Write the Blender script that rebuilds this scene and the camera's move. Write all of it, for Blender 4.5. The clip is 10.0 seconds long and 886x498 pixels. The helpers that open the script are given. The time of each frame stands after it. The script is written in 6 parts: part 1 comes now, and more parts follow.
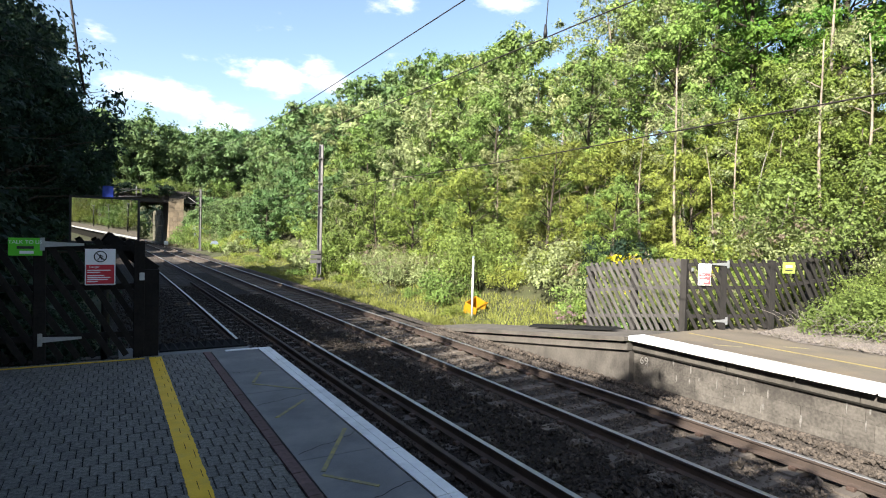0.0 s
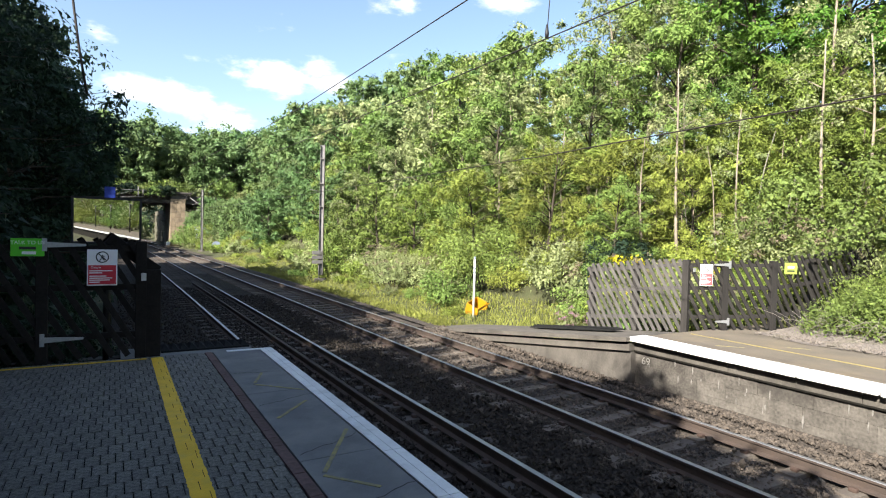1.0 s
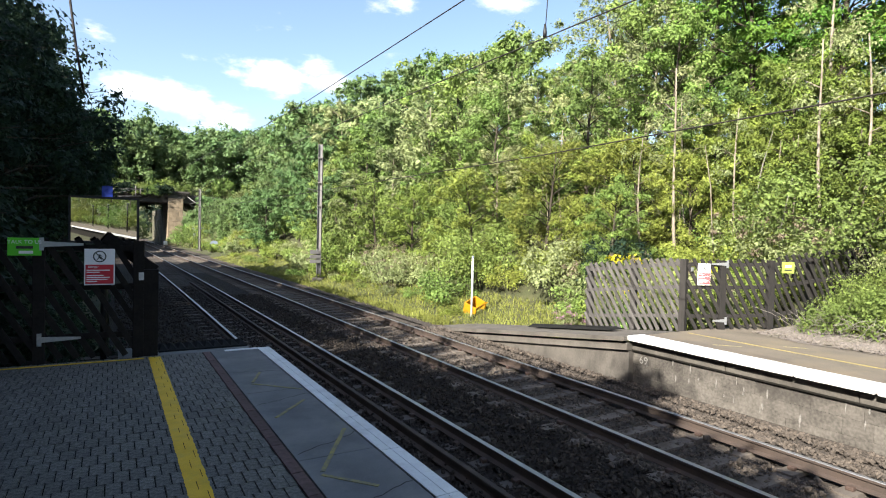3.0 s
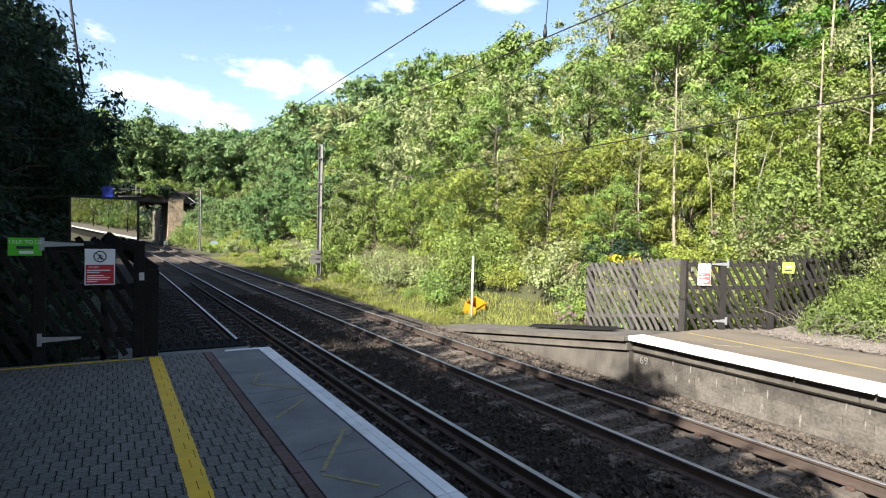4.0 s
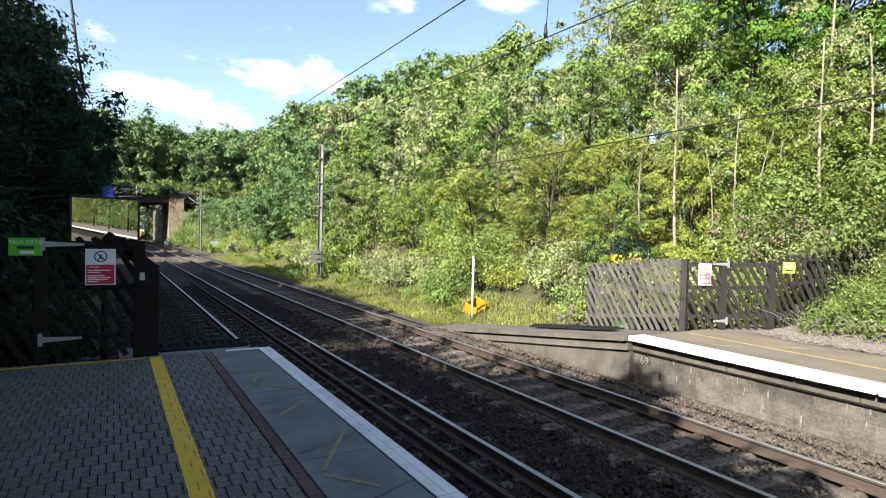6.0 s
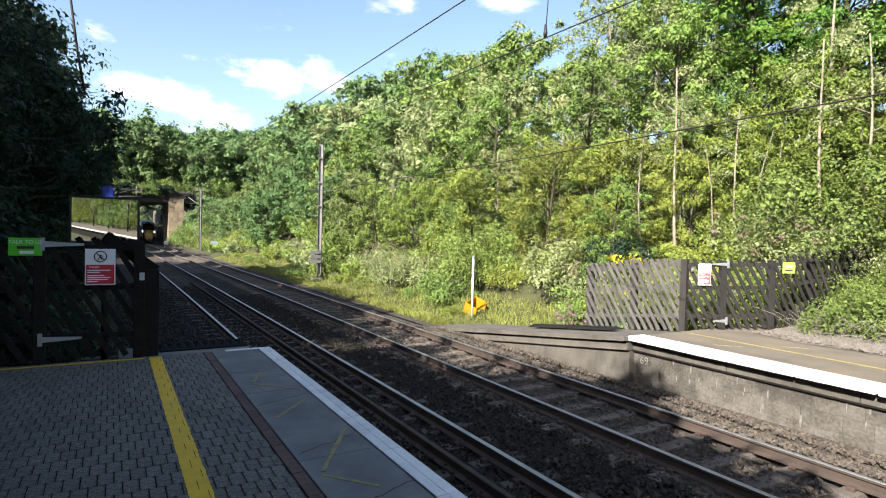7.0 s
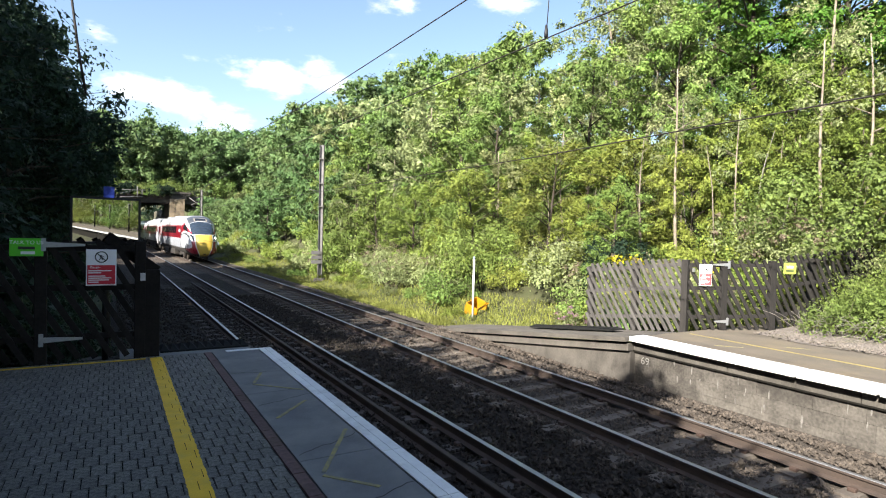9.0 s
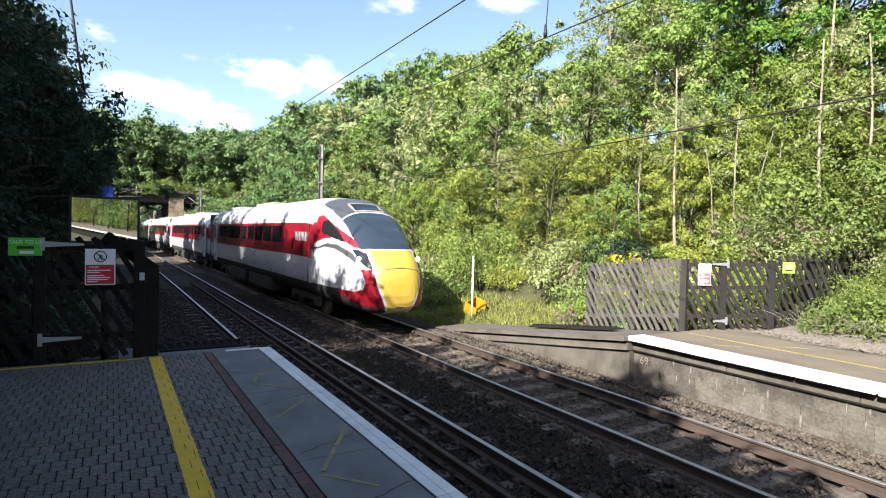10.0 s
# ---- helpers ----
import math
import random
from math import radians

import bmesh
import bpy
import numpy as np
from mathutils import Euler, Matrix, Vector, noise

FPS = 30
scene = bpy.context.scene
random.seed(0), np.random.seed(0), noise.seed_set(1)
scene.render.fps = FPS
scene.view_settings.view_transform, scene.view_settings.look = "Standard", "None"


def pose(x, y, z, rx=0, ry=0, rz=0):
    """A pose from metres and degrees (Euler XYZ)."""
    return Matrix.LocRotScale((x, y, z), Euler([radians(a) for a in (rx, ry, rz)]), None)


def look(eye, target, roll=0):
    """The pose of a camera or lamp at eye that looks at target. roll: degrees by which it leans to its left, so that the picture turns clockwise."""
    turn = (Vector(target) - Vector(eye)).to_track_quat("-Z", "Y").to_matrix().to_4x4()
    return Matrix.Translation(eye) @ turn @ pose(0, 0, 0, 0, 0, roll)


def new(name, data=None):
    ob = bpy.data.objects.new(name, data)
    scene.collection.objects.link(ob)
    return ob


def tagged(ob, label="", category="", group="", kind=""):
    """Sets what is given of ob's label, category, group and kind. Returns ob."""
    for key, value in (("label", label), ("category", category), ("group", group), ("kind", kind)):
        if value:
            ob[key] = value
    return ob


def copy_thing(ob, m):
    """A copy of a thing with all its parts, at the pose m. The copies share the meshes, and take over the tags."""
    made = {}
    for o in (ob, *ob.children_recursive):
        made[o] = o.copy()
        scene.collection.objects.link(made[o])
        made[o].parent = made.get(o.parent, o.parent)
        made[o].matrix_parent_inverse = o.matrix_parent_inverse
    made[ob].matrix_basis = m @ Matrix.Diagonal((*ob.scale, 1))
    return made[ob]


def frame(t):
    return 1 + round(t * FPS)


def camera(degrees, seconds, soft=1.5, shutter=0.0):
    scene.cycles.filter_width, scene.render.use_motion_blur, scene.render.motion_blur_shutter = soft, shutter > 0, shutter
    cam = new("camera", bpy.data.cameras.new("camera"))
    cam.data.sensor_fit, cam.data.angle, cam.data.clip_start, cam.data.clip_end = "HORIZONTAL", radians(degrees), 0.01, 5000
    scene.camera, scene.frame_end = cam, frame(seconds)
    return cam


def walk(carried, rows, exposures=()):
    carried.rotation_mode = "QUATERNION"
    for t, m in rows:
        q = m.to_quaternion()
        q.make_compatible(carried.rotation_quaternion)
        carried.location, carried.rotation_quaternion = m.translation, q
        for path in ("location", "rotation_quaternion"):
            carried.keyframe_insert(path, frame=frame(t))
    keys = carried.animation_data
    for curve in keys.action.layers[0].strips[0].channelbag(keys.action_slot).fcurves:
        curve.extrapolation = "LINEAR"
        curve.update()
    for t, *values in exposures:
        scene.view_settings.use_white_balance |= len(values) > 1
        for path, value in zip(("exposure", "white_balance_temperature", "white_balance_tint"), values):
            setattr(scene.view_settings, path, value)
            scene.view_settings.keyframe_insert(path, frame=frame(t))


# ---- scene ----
# World: z = 0 at rail level, y along the line away from the camera, x across it to the far platform.
cam = camera(76.2, 10.0, soft=1.1)
EYE, YAW, TILT, ROLL = (0.0, 0.0, 2.693), 30.43, -1.46, 1.44
SHAKE = [(0, 0, 0), (0.5, 0, -0.5), (1.0, -2.7, -1), (1.5, 0.8, 0.8), (2.0, 1.0, 0), (2.5, 1.8, 0.6), (2.7, 1.4, 0.4), (3.8, 0.6, 0),
         (4.0, 0.5, 0), (4.5, 0.3, 0), (5.0, -0.2, -0.9), (5.5, -0.4, 0), (7.0, 0, 0), (7.5, 0, -0.5), (8.0, -1.3, 0),
         (8.5, -0.2, 0), (9.0, -1.4, -0.9), (9.5, -0.7, 0), (10.0, 0, 0)]


def cam_pose(dx, dy):
    yaw, tilt = radians(YAW + dx * 0.055), radians(TILT - dy * 0.055)
    d = Vector((math.sin(yaw) * math.cos(tilt), math.cos(yaw) * math.cos(tilt), math.sin(tilt)))
    return look(EYE, Vector(EYE) + d * 10, ROLL)


walk(cam, [(t, cam_pose(dx, dy)) for t, dx, dy in SHAKE], exposures=[(0, 1.85), (10, 1.85)])

# ---------------------------------------------------------------- light
SUN_DIR = Vector((0.9, 0.435, 0)).normalized()      # the way the light travels, over the ground
SUN_EL = 35.8
sun = new("sun", bpy.data.lights.new("sun", "SUN"))
sun.data.energy, sun.data.angle, sun.data.color = 5.0, radians(0.55), (1.0, 0.94, 0.84)
_way = Vector((SUN_DIR.x * math.cos(radians(SUN_EL)), SUN_DIR.y * math.cos(radians(SUN_EL)), -math.sin(radians(SUN_EL))))
sun.matrix_world = look((-40, -40, 40), Vector((-40, -40, 40)) + _way * 10)

world = bpy.data.worlds.new("world")
scene.world = world
world.use_nodes = True
wn, wl = world.node_tree.nodes, world.node_tree.links
wn.clear()
sky = wn.new("ShaderNodeTexSky")
sky.sky_type, sky.sun_disc = "NISHITA", False
sky.sun_elevation = radians(SUN_EL)
sky.sun_rotation = math.atan2(-SUN_DIR.x, -SUN_DIR.y)
sky.air_density, sky.dust_density, sky.ozone_density = 1.0, 1.6, 1.0
SKY = 0.081


def clouds():
    """Fair-weather clouds: noise over the direction of view, gathered round a few headings."""
    tc = wn.new("ShaderNodeTexCoord")
    mp = wn.new("ShaderNodeMapping")
    mp.inputs["Scale"].default_value = (1, 1, 2.2)
    wl.new(tc.outputs["Generated"], mp.inputs["Vector"])
    nz = wn.new("ShaderNodeTexNoise")
    nz.inputs["Scale"].default_value, nz.inputs["Detail"].default_value, nz.inputs["Roughness"].default_value = 9.0, 9.0, 0.6
    wl.new(mp.outputs["Vector"], nz.inputs["Vector"])
    total = None
    for az, el, rad, wgt in CLOUDS:
        v = Vector((math.sin(radians(az)) * math.cos(radians(el)), math.cos(radians(az)) * math.cos(radians(el)), math.sin(radians(el))))
        sub = wn.new("ShaderNodeVectorMath")
        sub.operation = "SUBTRACT"
        wl.new(tc.outputs["Generated"], sub.inputs[0])
        sub.inputs[1].default_value = v
        sc = wn.new("ShaderNodeVectorMath")
        sc.operation = "MULTIPLY"
        wl.new(sub.outputs[0], sc.inputs[0])
        sc.inputs[1].default_value = (1, 1, 1.9)
        ln = wn.new("ShaderNodeVectorMath")
        ln.operation = "LENGTH"
        wl.new(sc.outputs[0], ln.inputs[0])
        mr = wn.new("ShaderNodeMapRange")
        mr.interpolation_type = "SMOOTHSTEP"
        wl.new(ln.outputs["Value"], mr.inputs["Value"])
        mr.inputs["From Min"].default_value, mr.inputs["From Max"].default_value = 0.0, rad
        mr.inputs["To Min"].default_value, mr.inputs["To Max"].default_value = wgt, 0.0
        if total is None:
            total = mr.outputs["Result"]
        else:
            mx = wn.new("ShaderNodeMath")
            mx.operation = "MAXIMUM"
            wl.new(total, mx.inputs[0])
            wl.new(mr.outputs["Result"], mx.inputs[1])
            total = mx.outputs[0]
    add = wn.new("ShaderNodeMath")
    add.operation = "ADD"
    amp = wn.new("ShaderNodeMath")
    amp.operation = "MULTIPLY_ADD"
    wl.new(nz.outputs["Fac"], amp.inputs[0])
    amp.inputs[1].default_value, amp.inputs[2].default_value = 1.9, -0.45
    wl.new(amp.outputs[0], add.inputs[0])
    wl.new(total, add.inputs[1])
    rg = wn.new("ShaderNodeMapRange")
    rg.interpolation_type = "SMOOTHSTEP"
    wl.new(add.outputs[0], rg.inputs["Value"])
    rg.inputs["From Min"].default_value, rg.inputs["From Max"].default_value = 0.70, 1.22
    return rg.outputs["Result"]


# azimuth from +y to +x, elevation, spread, weight
CLOUDS = [(13.0, 14.5, 0.10, 0.5), (5.0, 11.0, 0.12, 0.5), (1.0, 12.0, 0.09, 0.45), (9.0, 10.3, 0.10, 0.45), (-0.7, 15.3, 0.075, 0.4), (20.0, 13.8, 0.10, 0.48), (17.0, 16.0, 0.06, 0.35),
          (25.0, 22.0, 0.09, 0.45), (35.5, 22.8, 0.10, 0.42), (80, 25, 0.3, 0.4), (140, 20, 0.4, 0.4), (220, 22, 0.4, 0.4), (290, 28, 0.3, 0.4)]
bg1, bg2 = wn.new("ShaderNodeBackground"), wn.new("ShaderNodeBackground")
wl.new(sky.outputs["Color"], bg1.inputs["Color"])
bg1.inputs["Strength"].default_value = SKY
bg2.inputs["Color"].default_value = (1.0, 0.985, 0.97, 1)
bg2.inputs["Strength"].default_value = 0.52
mixw, outw = wn.new("ShaderNodeMixShader"), wn.new("ShaderNodeOutputWorld")
wl.new(clouds(), mixw.inputs["Fac"])
wl.new(bg1.outputs[0], mixw.inputs[1])
wl.new(bg2.outputs[0], mixw.inputs[2])
wl.new(mixw.outputs[0], outw.inputs["Surface"])


# ---------------------------------------------------------------- materials
def mat(name, a, b=None, rough=0.7, metal=0.0, scale=6.0, fine=60.0, bump=0.15, rnd=0.0, island=0.0, stain=None, stain_scale=0.8, stain_amt=0.5,
        coords="Object", spec=0.4, coat=0.0, stretch=(1, 1, 1), dist=0.01):
    """A surface of two colours mixed by noise at two scales, with bump, random tint per object or island, and stains."""
    m = bpy.data.materials.new(name)
    m.use_nodes = True
    n, l = m.node_tree.nodes, m.node_tree.links
    p = n["Principled BSDF"]
    b = b or tuple(c * 0.75 for c in a)
    tc, mp = n.new("ShaderNodeTexCoord"), n.new("ShaderNodeMapping")
    mp.inputs["Scale"].default_value = stretch
    l.new(tc.outputs[coords], mp.inputs["Vector"])
    n1, n2 = n.new("ShaderNodeTexNoise"), n.new("ShaderNodeTexNoise")
    for k, s, d in ((n1, scale, 5), (n2, fine, 3)):
        k.inputs["Scale"].default_value, k.inputs["Detail"].default_value = s, d
        l.new(mp.outputs["Vector"], k.inputs["Vector"])
    avg = n.new("ShaderNodeMath")
    avg.operation = "MULTIPLY_ADD"
    l.new(n2.outputs["Fac"], avg.inputs[0])
    avg.inputs[1].default_value = 0.45
    half = n.new("ShaderNodeMath")
    half.operation = "MULTIPLY"
    half.inputs[1].default_value = 0.55
    l.new(n1.outputs["Fac"], half.inputs[0])
    l.new(half.outputs[0], avg.inputs[2])
    ramp = n.new("ShaderNodeMapRange")
    l.new(avg.outputs[0], ramp.inputs["Value"])
    ramp.inputs["From Min"].default_value, ramp.inputs["From Max"].default_value = 0.34, 0.66
    mix = n.new("ShaderNodeMix")
    mix.data_type = "RGBA"
    l.new(ramp.outputs["Result"], mix.inputs["Factor"])
    mix.inputs["A"].default_value, mix.inputs["B"].default_value = (*a, 1), (*b, 1)
    col = mix.outputs["Result"]
    if stain:
        n3, r3, mx = n.new("ShaderNodeTexNoise"), n.new("ShaderNodeMapRange"), n.new("ShaderNodeMix")
        n3.inputs["Scale"].default_value, n3.inputs["Detail"].default_value, n3.inputs["Roughness"].default_value = stain_scale, 7, 0.65
        l.new(mp.outputs["Vector"], n3.inputs["Vector"])
        l.new(n3.outputs["Fac"], r3.inputs["Value"])
        r3.inputs["From Min"].default_value, r3.inputs["From Max"].default_value, r3.inputs["To Max"].default_value = 0.48, 0.68, stain_amt
        mx.data_type = "RGBA"
        l.new(r3.outputs["Result"], mx.inputs["Factor"])
        l.new(col, mx.inputs["A"])
        mx.inputs["B"].default_value = (*stain, 1)
        col = mx.outputs["Result"]
    for amount, node, socket in ((rnd, "ShaderNodeObjectInfo", "Random"), (island, "ShaderNodeNewGeometry", "Random Per Island")):
        if amount:
            oi, rr, hs = n.new(node), n.new("ShaderNodeMapRange"), n.new("ShaderNodeHueSaturation")
            l.new(oi.outputs[socket], rr.inputs["Value"])
            rr.inputs["To Min"].default_value, rr.inputs["To Max"].default_value = 1 - amount, 1 + amount
            l.new(rr.outputs["Result"], hs.inputs["Value"])
            l.new(col, hs.inputs["Color"])
            col = hs.outputs["Color"]
    l.new(col, p.inputs["Base Color"])
    p.inputs["Metallic"].default_value, p.inputs["Specular IOR Level"].default_value, p.inputs["Coat Weight"].default_value = metal, spec, coat
    rr = n.new("ShaderNodeMapRange")
    l.new(n1.outputs["Fac"], rr.inputs["Value"])
    rr.inputs["To Min"].default_value, rr.inputs["To Max"].default_value = max(0.02, rough - 0.1), min(1, rough + 0.1)
    l.new(rr.outputs["Result"], p.inputs["Roughness"])
    if bump:
        bp = n.new("ShaderNodeBump")
        bp.inputs["Strength"].default_value, bp.inputs["Distance"].default_value = bump, dist
        l.new(avg.outputs[0], bp.inputs["Height"])
        l.new(bp.outputs["Normal"], p.inputs["Normal"])
    return m


def leaf_mat(name, a, b, rnd=0.22, trans=0.35, gloss=0.3):
    """Leaves: diffuse and translucent, tinted leaf by leaf and tree by tree."""
    m = bpy.data.materials.new(name)
    m.use_nodes = True
    n, l = m.node_tree.nodes, m.node_tree.links
    n.clear()
    geo, oi = n.new("ShaderNodeNewGeometry"), n.new("ShaderNodeObjectInfo")
    mix = n.new("ShaderNodeMix")
    mix.data_type = "RGBA"
    r0 = n.new("ShaderNodeMapRange")
    r0.inputs["To Min"].default_value, r0.inputs["To Max"].default_value = 0.32, 0.68
    l.new(geo.outputs["Random Per Island"], r0.inputs["Value"])
    l.new(r0.outputs["Result"], mix.inputs["Factor"])
    mix.inputs["A"].default_value, mix.inputs["B"].default_value = (*a, 1), (*b, 1)
    hs, r1, r2 = n.new("ShaderNodeHueSaturation"), n.new("ShaderNodeMapRange"), n.new("ShaderNodeMapRange")
    l.new(oi.outputs["Random"], r1.inputs["Value"])
    r1.inputs["To Min"].default_value, r1.inputs["To Max"].default_value = 1 - rnd, 1 + rnd
    fr = n.new("ShaderNodeMath")
    fr.operation = "FRACT"
    mu = n.new("ShaderNodeMath")
    mu.operation = "MULTIPLY"
    mu.inputs[1].default_value = 7.31
    l.new(oi.outputs["Random"], mu.inputs[0])
    l.new(mu.outputs[0], fr.inputs[0])
    l.new(fr.outputs[0], r2.inputs["Value"])
    r2.inputs["To Min"].default_value, r2.inputs["To Max"].default_value = 0.488, 0.522
    l.new(r2.outputs["Result"], hs.inputs["Hue"])
    tc, nz, r3, mm = n.new("ShaderNodeTexCoord"), n.new("ShaderNodeTexNoise"), n.new("ShaderNodeMapRange"), n.new("ShaderNodeMath")
    nz.inputs["Scale"].default_value, nz.inputs["Detail"].default_value = 0.7, 2.0
    l.new(tc.outputs["Object"], nz.inputs["Vector"])
    l.new(nz.outputs["Fac"], r3.inputs["Value"])
    r3.inputs["From Min"].default_value, r3.inputs["From Max"].default_value = 0.3, 0.7
    r3.inputs["To Min"].default_value, r3.inputs["To Max"].default_value = 0.68, 1.25
    nf, r4, m4, bp = n.new("ShaderNodeTexNoise"), n.new("ShaderNodeMapRange"), n.new("ShaderNodeMath"), n.new("ShaderNodeBump")
    nf.inputs["Scale"].default_value, nf.inputs["Detail"].default_value, nf.inputs["Roughness"].default_value = 9.0, 4.0, 0.7
    l.new(tc.outputs["Object"], nf.inputs["Vector"])
    l.new(nf.outputs["Fac"], r4.inputs["Value"])
    r4.inputs["From Min"].default_value, r4.inputs["From Max"].default_value = 0.32, 0.68
    r4.inputs["To Min"].default_value, r4.inputs["To Max"].default_value = 0.5, 1.35
    m4.operation = "MULTIPLY"
    l.new(r3.outputs["Result"], m4.inputs[0])
    l.new(r4.outputs["Result"], m4.inputs[1])
    bp.inputs["Strength"].default_value, bp.inputs["Distance"].default_value = 1.0, 0.09
    l.new(nf.outputs["Fac"], bp.inputs["Height"])
    mm.operation = "MULTIPLY"
    l.new(r1.outputs["Result"], mm.inputs[0])
    l.new(m4.outputs[0], mm.inputs[1])
    l.new(mm.outputs[0], hs.inputs["Value"])
    l.new(mix.outputs["Result"], hs.inputs["Color"])
    p, t, ms, out = n.new("ShaderNodeBsdfPrincipled"), n.new("ShaderNodeBsdfTranslucent"), n.new("ShaderNodeMixShader"), n.new("ShaderNodeOutputMaterial")
    p.inputs["Roughness"].default_value, p.inputs["Specular IOR Level"].default_value = 0.5, gloss
    l.new(hs.outputs["Color"], p.inputs["Base Color"])
    l.new(hs.outputs["Color"], t.inputs["Color"])
    l.new(bp.outputs["Normal"], p.inputs["Normal"])
    ms.inputs["Fac"].default_value = trans
    l.new(p.outputs[0], ms.inputs[1])
    l.new(t.outputs[0], ms.inputs[2])
    l.new(ms.outputs[0], out.inputs["Surface"])
    return m


def glow_mat(name, col, strength):
    m = bpy.data.materials.new(name)
    m.use_nodes = True
    p = m.node_tree.nodes["Principled BSDF"]
    p.inputs["Base Color"].default_value = (0.8, 0.8, 0.8, 1)
    p.inputs["Emission Color"].default_value, p.inputs["Emission Strength"].default_value = (*col, 1), strength
    return m


M = {}
M["ballast"] = mat("ballast", (0.103, 0.0835, 0.0674), (0.039, 0.0321, 0.0266), rough=0.9, scale=9, fine=38, bump=0.9, island=0.35, dist=0.04)
# near-track ballast and sleepers: the shade is put into these darker copies
M["ballast_shade"] = mat("ballast_shade", (0.0525, 0.0435, 0.0368), (0.0225, 0.0195, 0.0165), rough=0.95, spec=0.15, scale=9, fine=38, bump=0.9, island=0.35, dist=0.04)
M["sleeper_shade"] = mat("sleeper_shade", (0.08, 0.0688, 0.06), (0.044, 0.0368, 0.032), rough=0.9, scale=5, fine=60, bump=0.3, rnd=0.2)
M["ballast_bed"] = mat("ballast_bed", (0.0688, 0.056, 0.0459), (0.0229, 0.0193, 0.0161), rough=0.95, scale=22, fine=45, bump=1.0, stain=(0.039, 0.0303, 0.0229), dist=0.05)
M["earth"] = mat("earth", (0.0544, 0.0626, 0.0218), (0.0326, 0.0337, 0.0152), rough=0.95, scale=1.5, fine=14, bump=0.8, stain=(0.0816, 0.0762, 0.0354), dist=0.08)
M["rail_top"] = mat("rail_top", (0.55, 0.54, 0.53), (0.4, 0.39, 0.37), rough=0.5, metal=1.0, scale=3, fine=60, bump=0.03)
M["rail_side"] = mat("rail_side", (0.06, 0.042, 0.033), (0.035, 0.027, 0.023), rough=0.8, scale=4, fine=50, bump=0.25)
M["sleeper"] = mat("sleeper", (0.133, 0.115, 0.0963), (0.0757, 0.0619, 0.0518), rough=0.9, scale=5, fine=60, bump=0.3, rnd=0.2, stain=(0.0459, 0.0321, 0.0229), stain_scale=3)
M["clip"] = mat("clip", (0.07, 0.045, 0.035), rough=0.7)
M["paver"] = mat("paver", (0.225, 0.212, 0.188), (0.02, 0.019, 0.018), rough=0.85, scale=34, fine=140, bump=0.8, rnd=0.14, stain=(0.085, 0.08, 0.07), stain_scale=7, stain_amt=0.5)
M["paver_rest"] = mat("paver_rest", (0.225, 0.212, 0.188), (0.02, 0.019, 0.018), rough=0.85, scale=34, fine=140, bump=0.8, island=0.14, stain=(0.085, 0.08, 0.07), stain_scale=1.5, stain_amt=0.5)
M["paver_red"] = mat("paver_red", (0.13, 0.075, 0.068), (0.06, 0.035, 0.032), rough=0.85, scale=20, fine=120, bump=0.4, rnd=0.16)
M["yellow_paint"] = mat("yellow_paint", (0.74, 0.45, 0.0), (0.6, 0.36, 0.002), rough=0.65, scale=8, fine=80, bump=0.35, rnd=0.05, stain=(0.36, 0.27, 0.05), stain_scale=6, stain_amt=0.4)
# near-track bed and cess: shade carried by the dark colour
M["cess_shade"] = mat("cess_shade", (0.0375, 0.0315, 0.027), (0.0165, 0.0142, 0.0128), rough=0.95, spec=0.15, scale=20, fine=45, bump=1.0, dist=0.05)
M["worn_line"] = mat("worn_line", (0.27, 0.216, 0.066), (0.162, 0.132, 0.072), rough=0.7, scale=9, fine=60)
M["joint"] = mat("joint", (0.014, 0.013, 0.011), rough=0.95, spec=0.1)
M["tarmac"] = mat("tarmac", (0.165, 0.165, 0.163), (0.105, 0.105, 0.106), rough=0.85, scale=3, fine=150, bump=0.5, stain=(0.22, 0.215, 0.2), stain_scale=2.2, stain_amt=0.6)
M["tarmac_far"] = mat("tarmac_far", (0.132, 0.111, 0.087), (0.09, 0.078, 0.063), rough=0.9, scale=1.5, fine=60, bump=0.4, stain=(0.18, 0.144, 0.09), stain_scale=0.9)
M["white_paint"] = mat("white_paint", (0.7, 0.7, 0.69), (0.58, 0.58, 0.57), rough=0.6, scale=5, fine=90, bump=0.2, rnd=0.06, stain=(0.42, 0.41, 0.39), stain_scale=7, stain_amt=0.45)
M["worn_yellow"] = mat("worn_yellow", (0.32, 0.27, 0.07), (0.12, 0.12, 0.115), rough=0.8, scale=14, fine=90)
M["concrete"] = mat("concrete", (0.112, 0.101, 0.0868), (0.0644, 0.0577, 0.0504), rough=0.9, scale=4, fine=40, bump=0.7, rnd=0.12, stain=(0.0392, 0.0347, 0.0308), stain_scale=1.4, stain_amt=0.8, stretch=(1, 1, 0.6))
M["wall_stone"] = mat("wall_stone", (0.12, 0.109, 0.0944), (0.04, 0.0352, 0.0304), rough=0.9, scale=3.2, fine=26, bump=1.0, rnd=0.12, stain=(0.0208, 0.0184, 0.016), stain_scale=0.9, stain_amt=0.85, coords="Object", dist=0.02)
M["efflor"] = mat("efflor", (0.216, 0.204, 0.188), (0.096, 0.088, 0.08), rough=0.9, scale=14, fine=60)
M["chalk"] = mat("chalk", (0.336, 0.32, 0.296), (0.224, 0.208, 0.192), rough=0.95, scale=20, fine=80)
M["timber"] = mat("timber", (0.0265, 0.0234, 0.0212), (0.0125, 0.0112, 0.0103), rough=0.85, scale=4, fine=30, bump=0.4, rnd=0.25, stretch=(4, 4, 0.6), coords="Object")
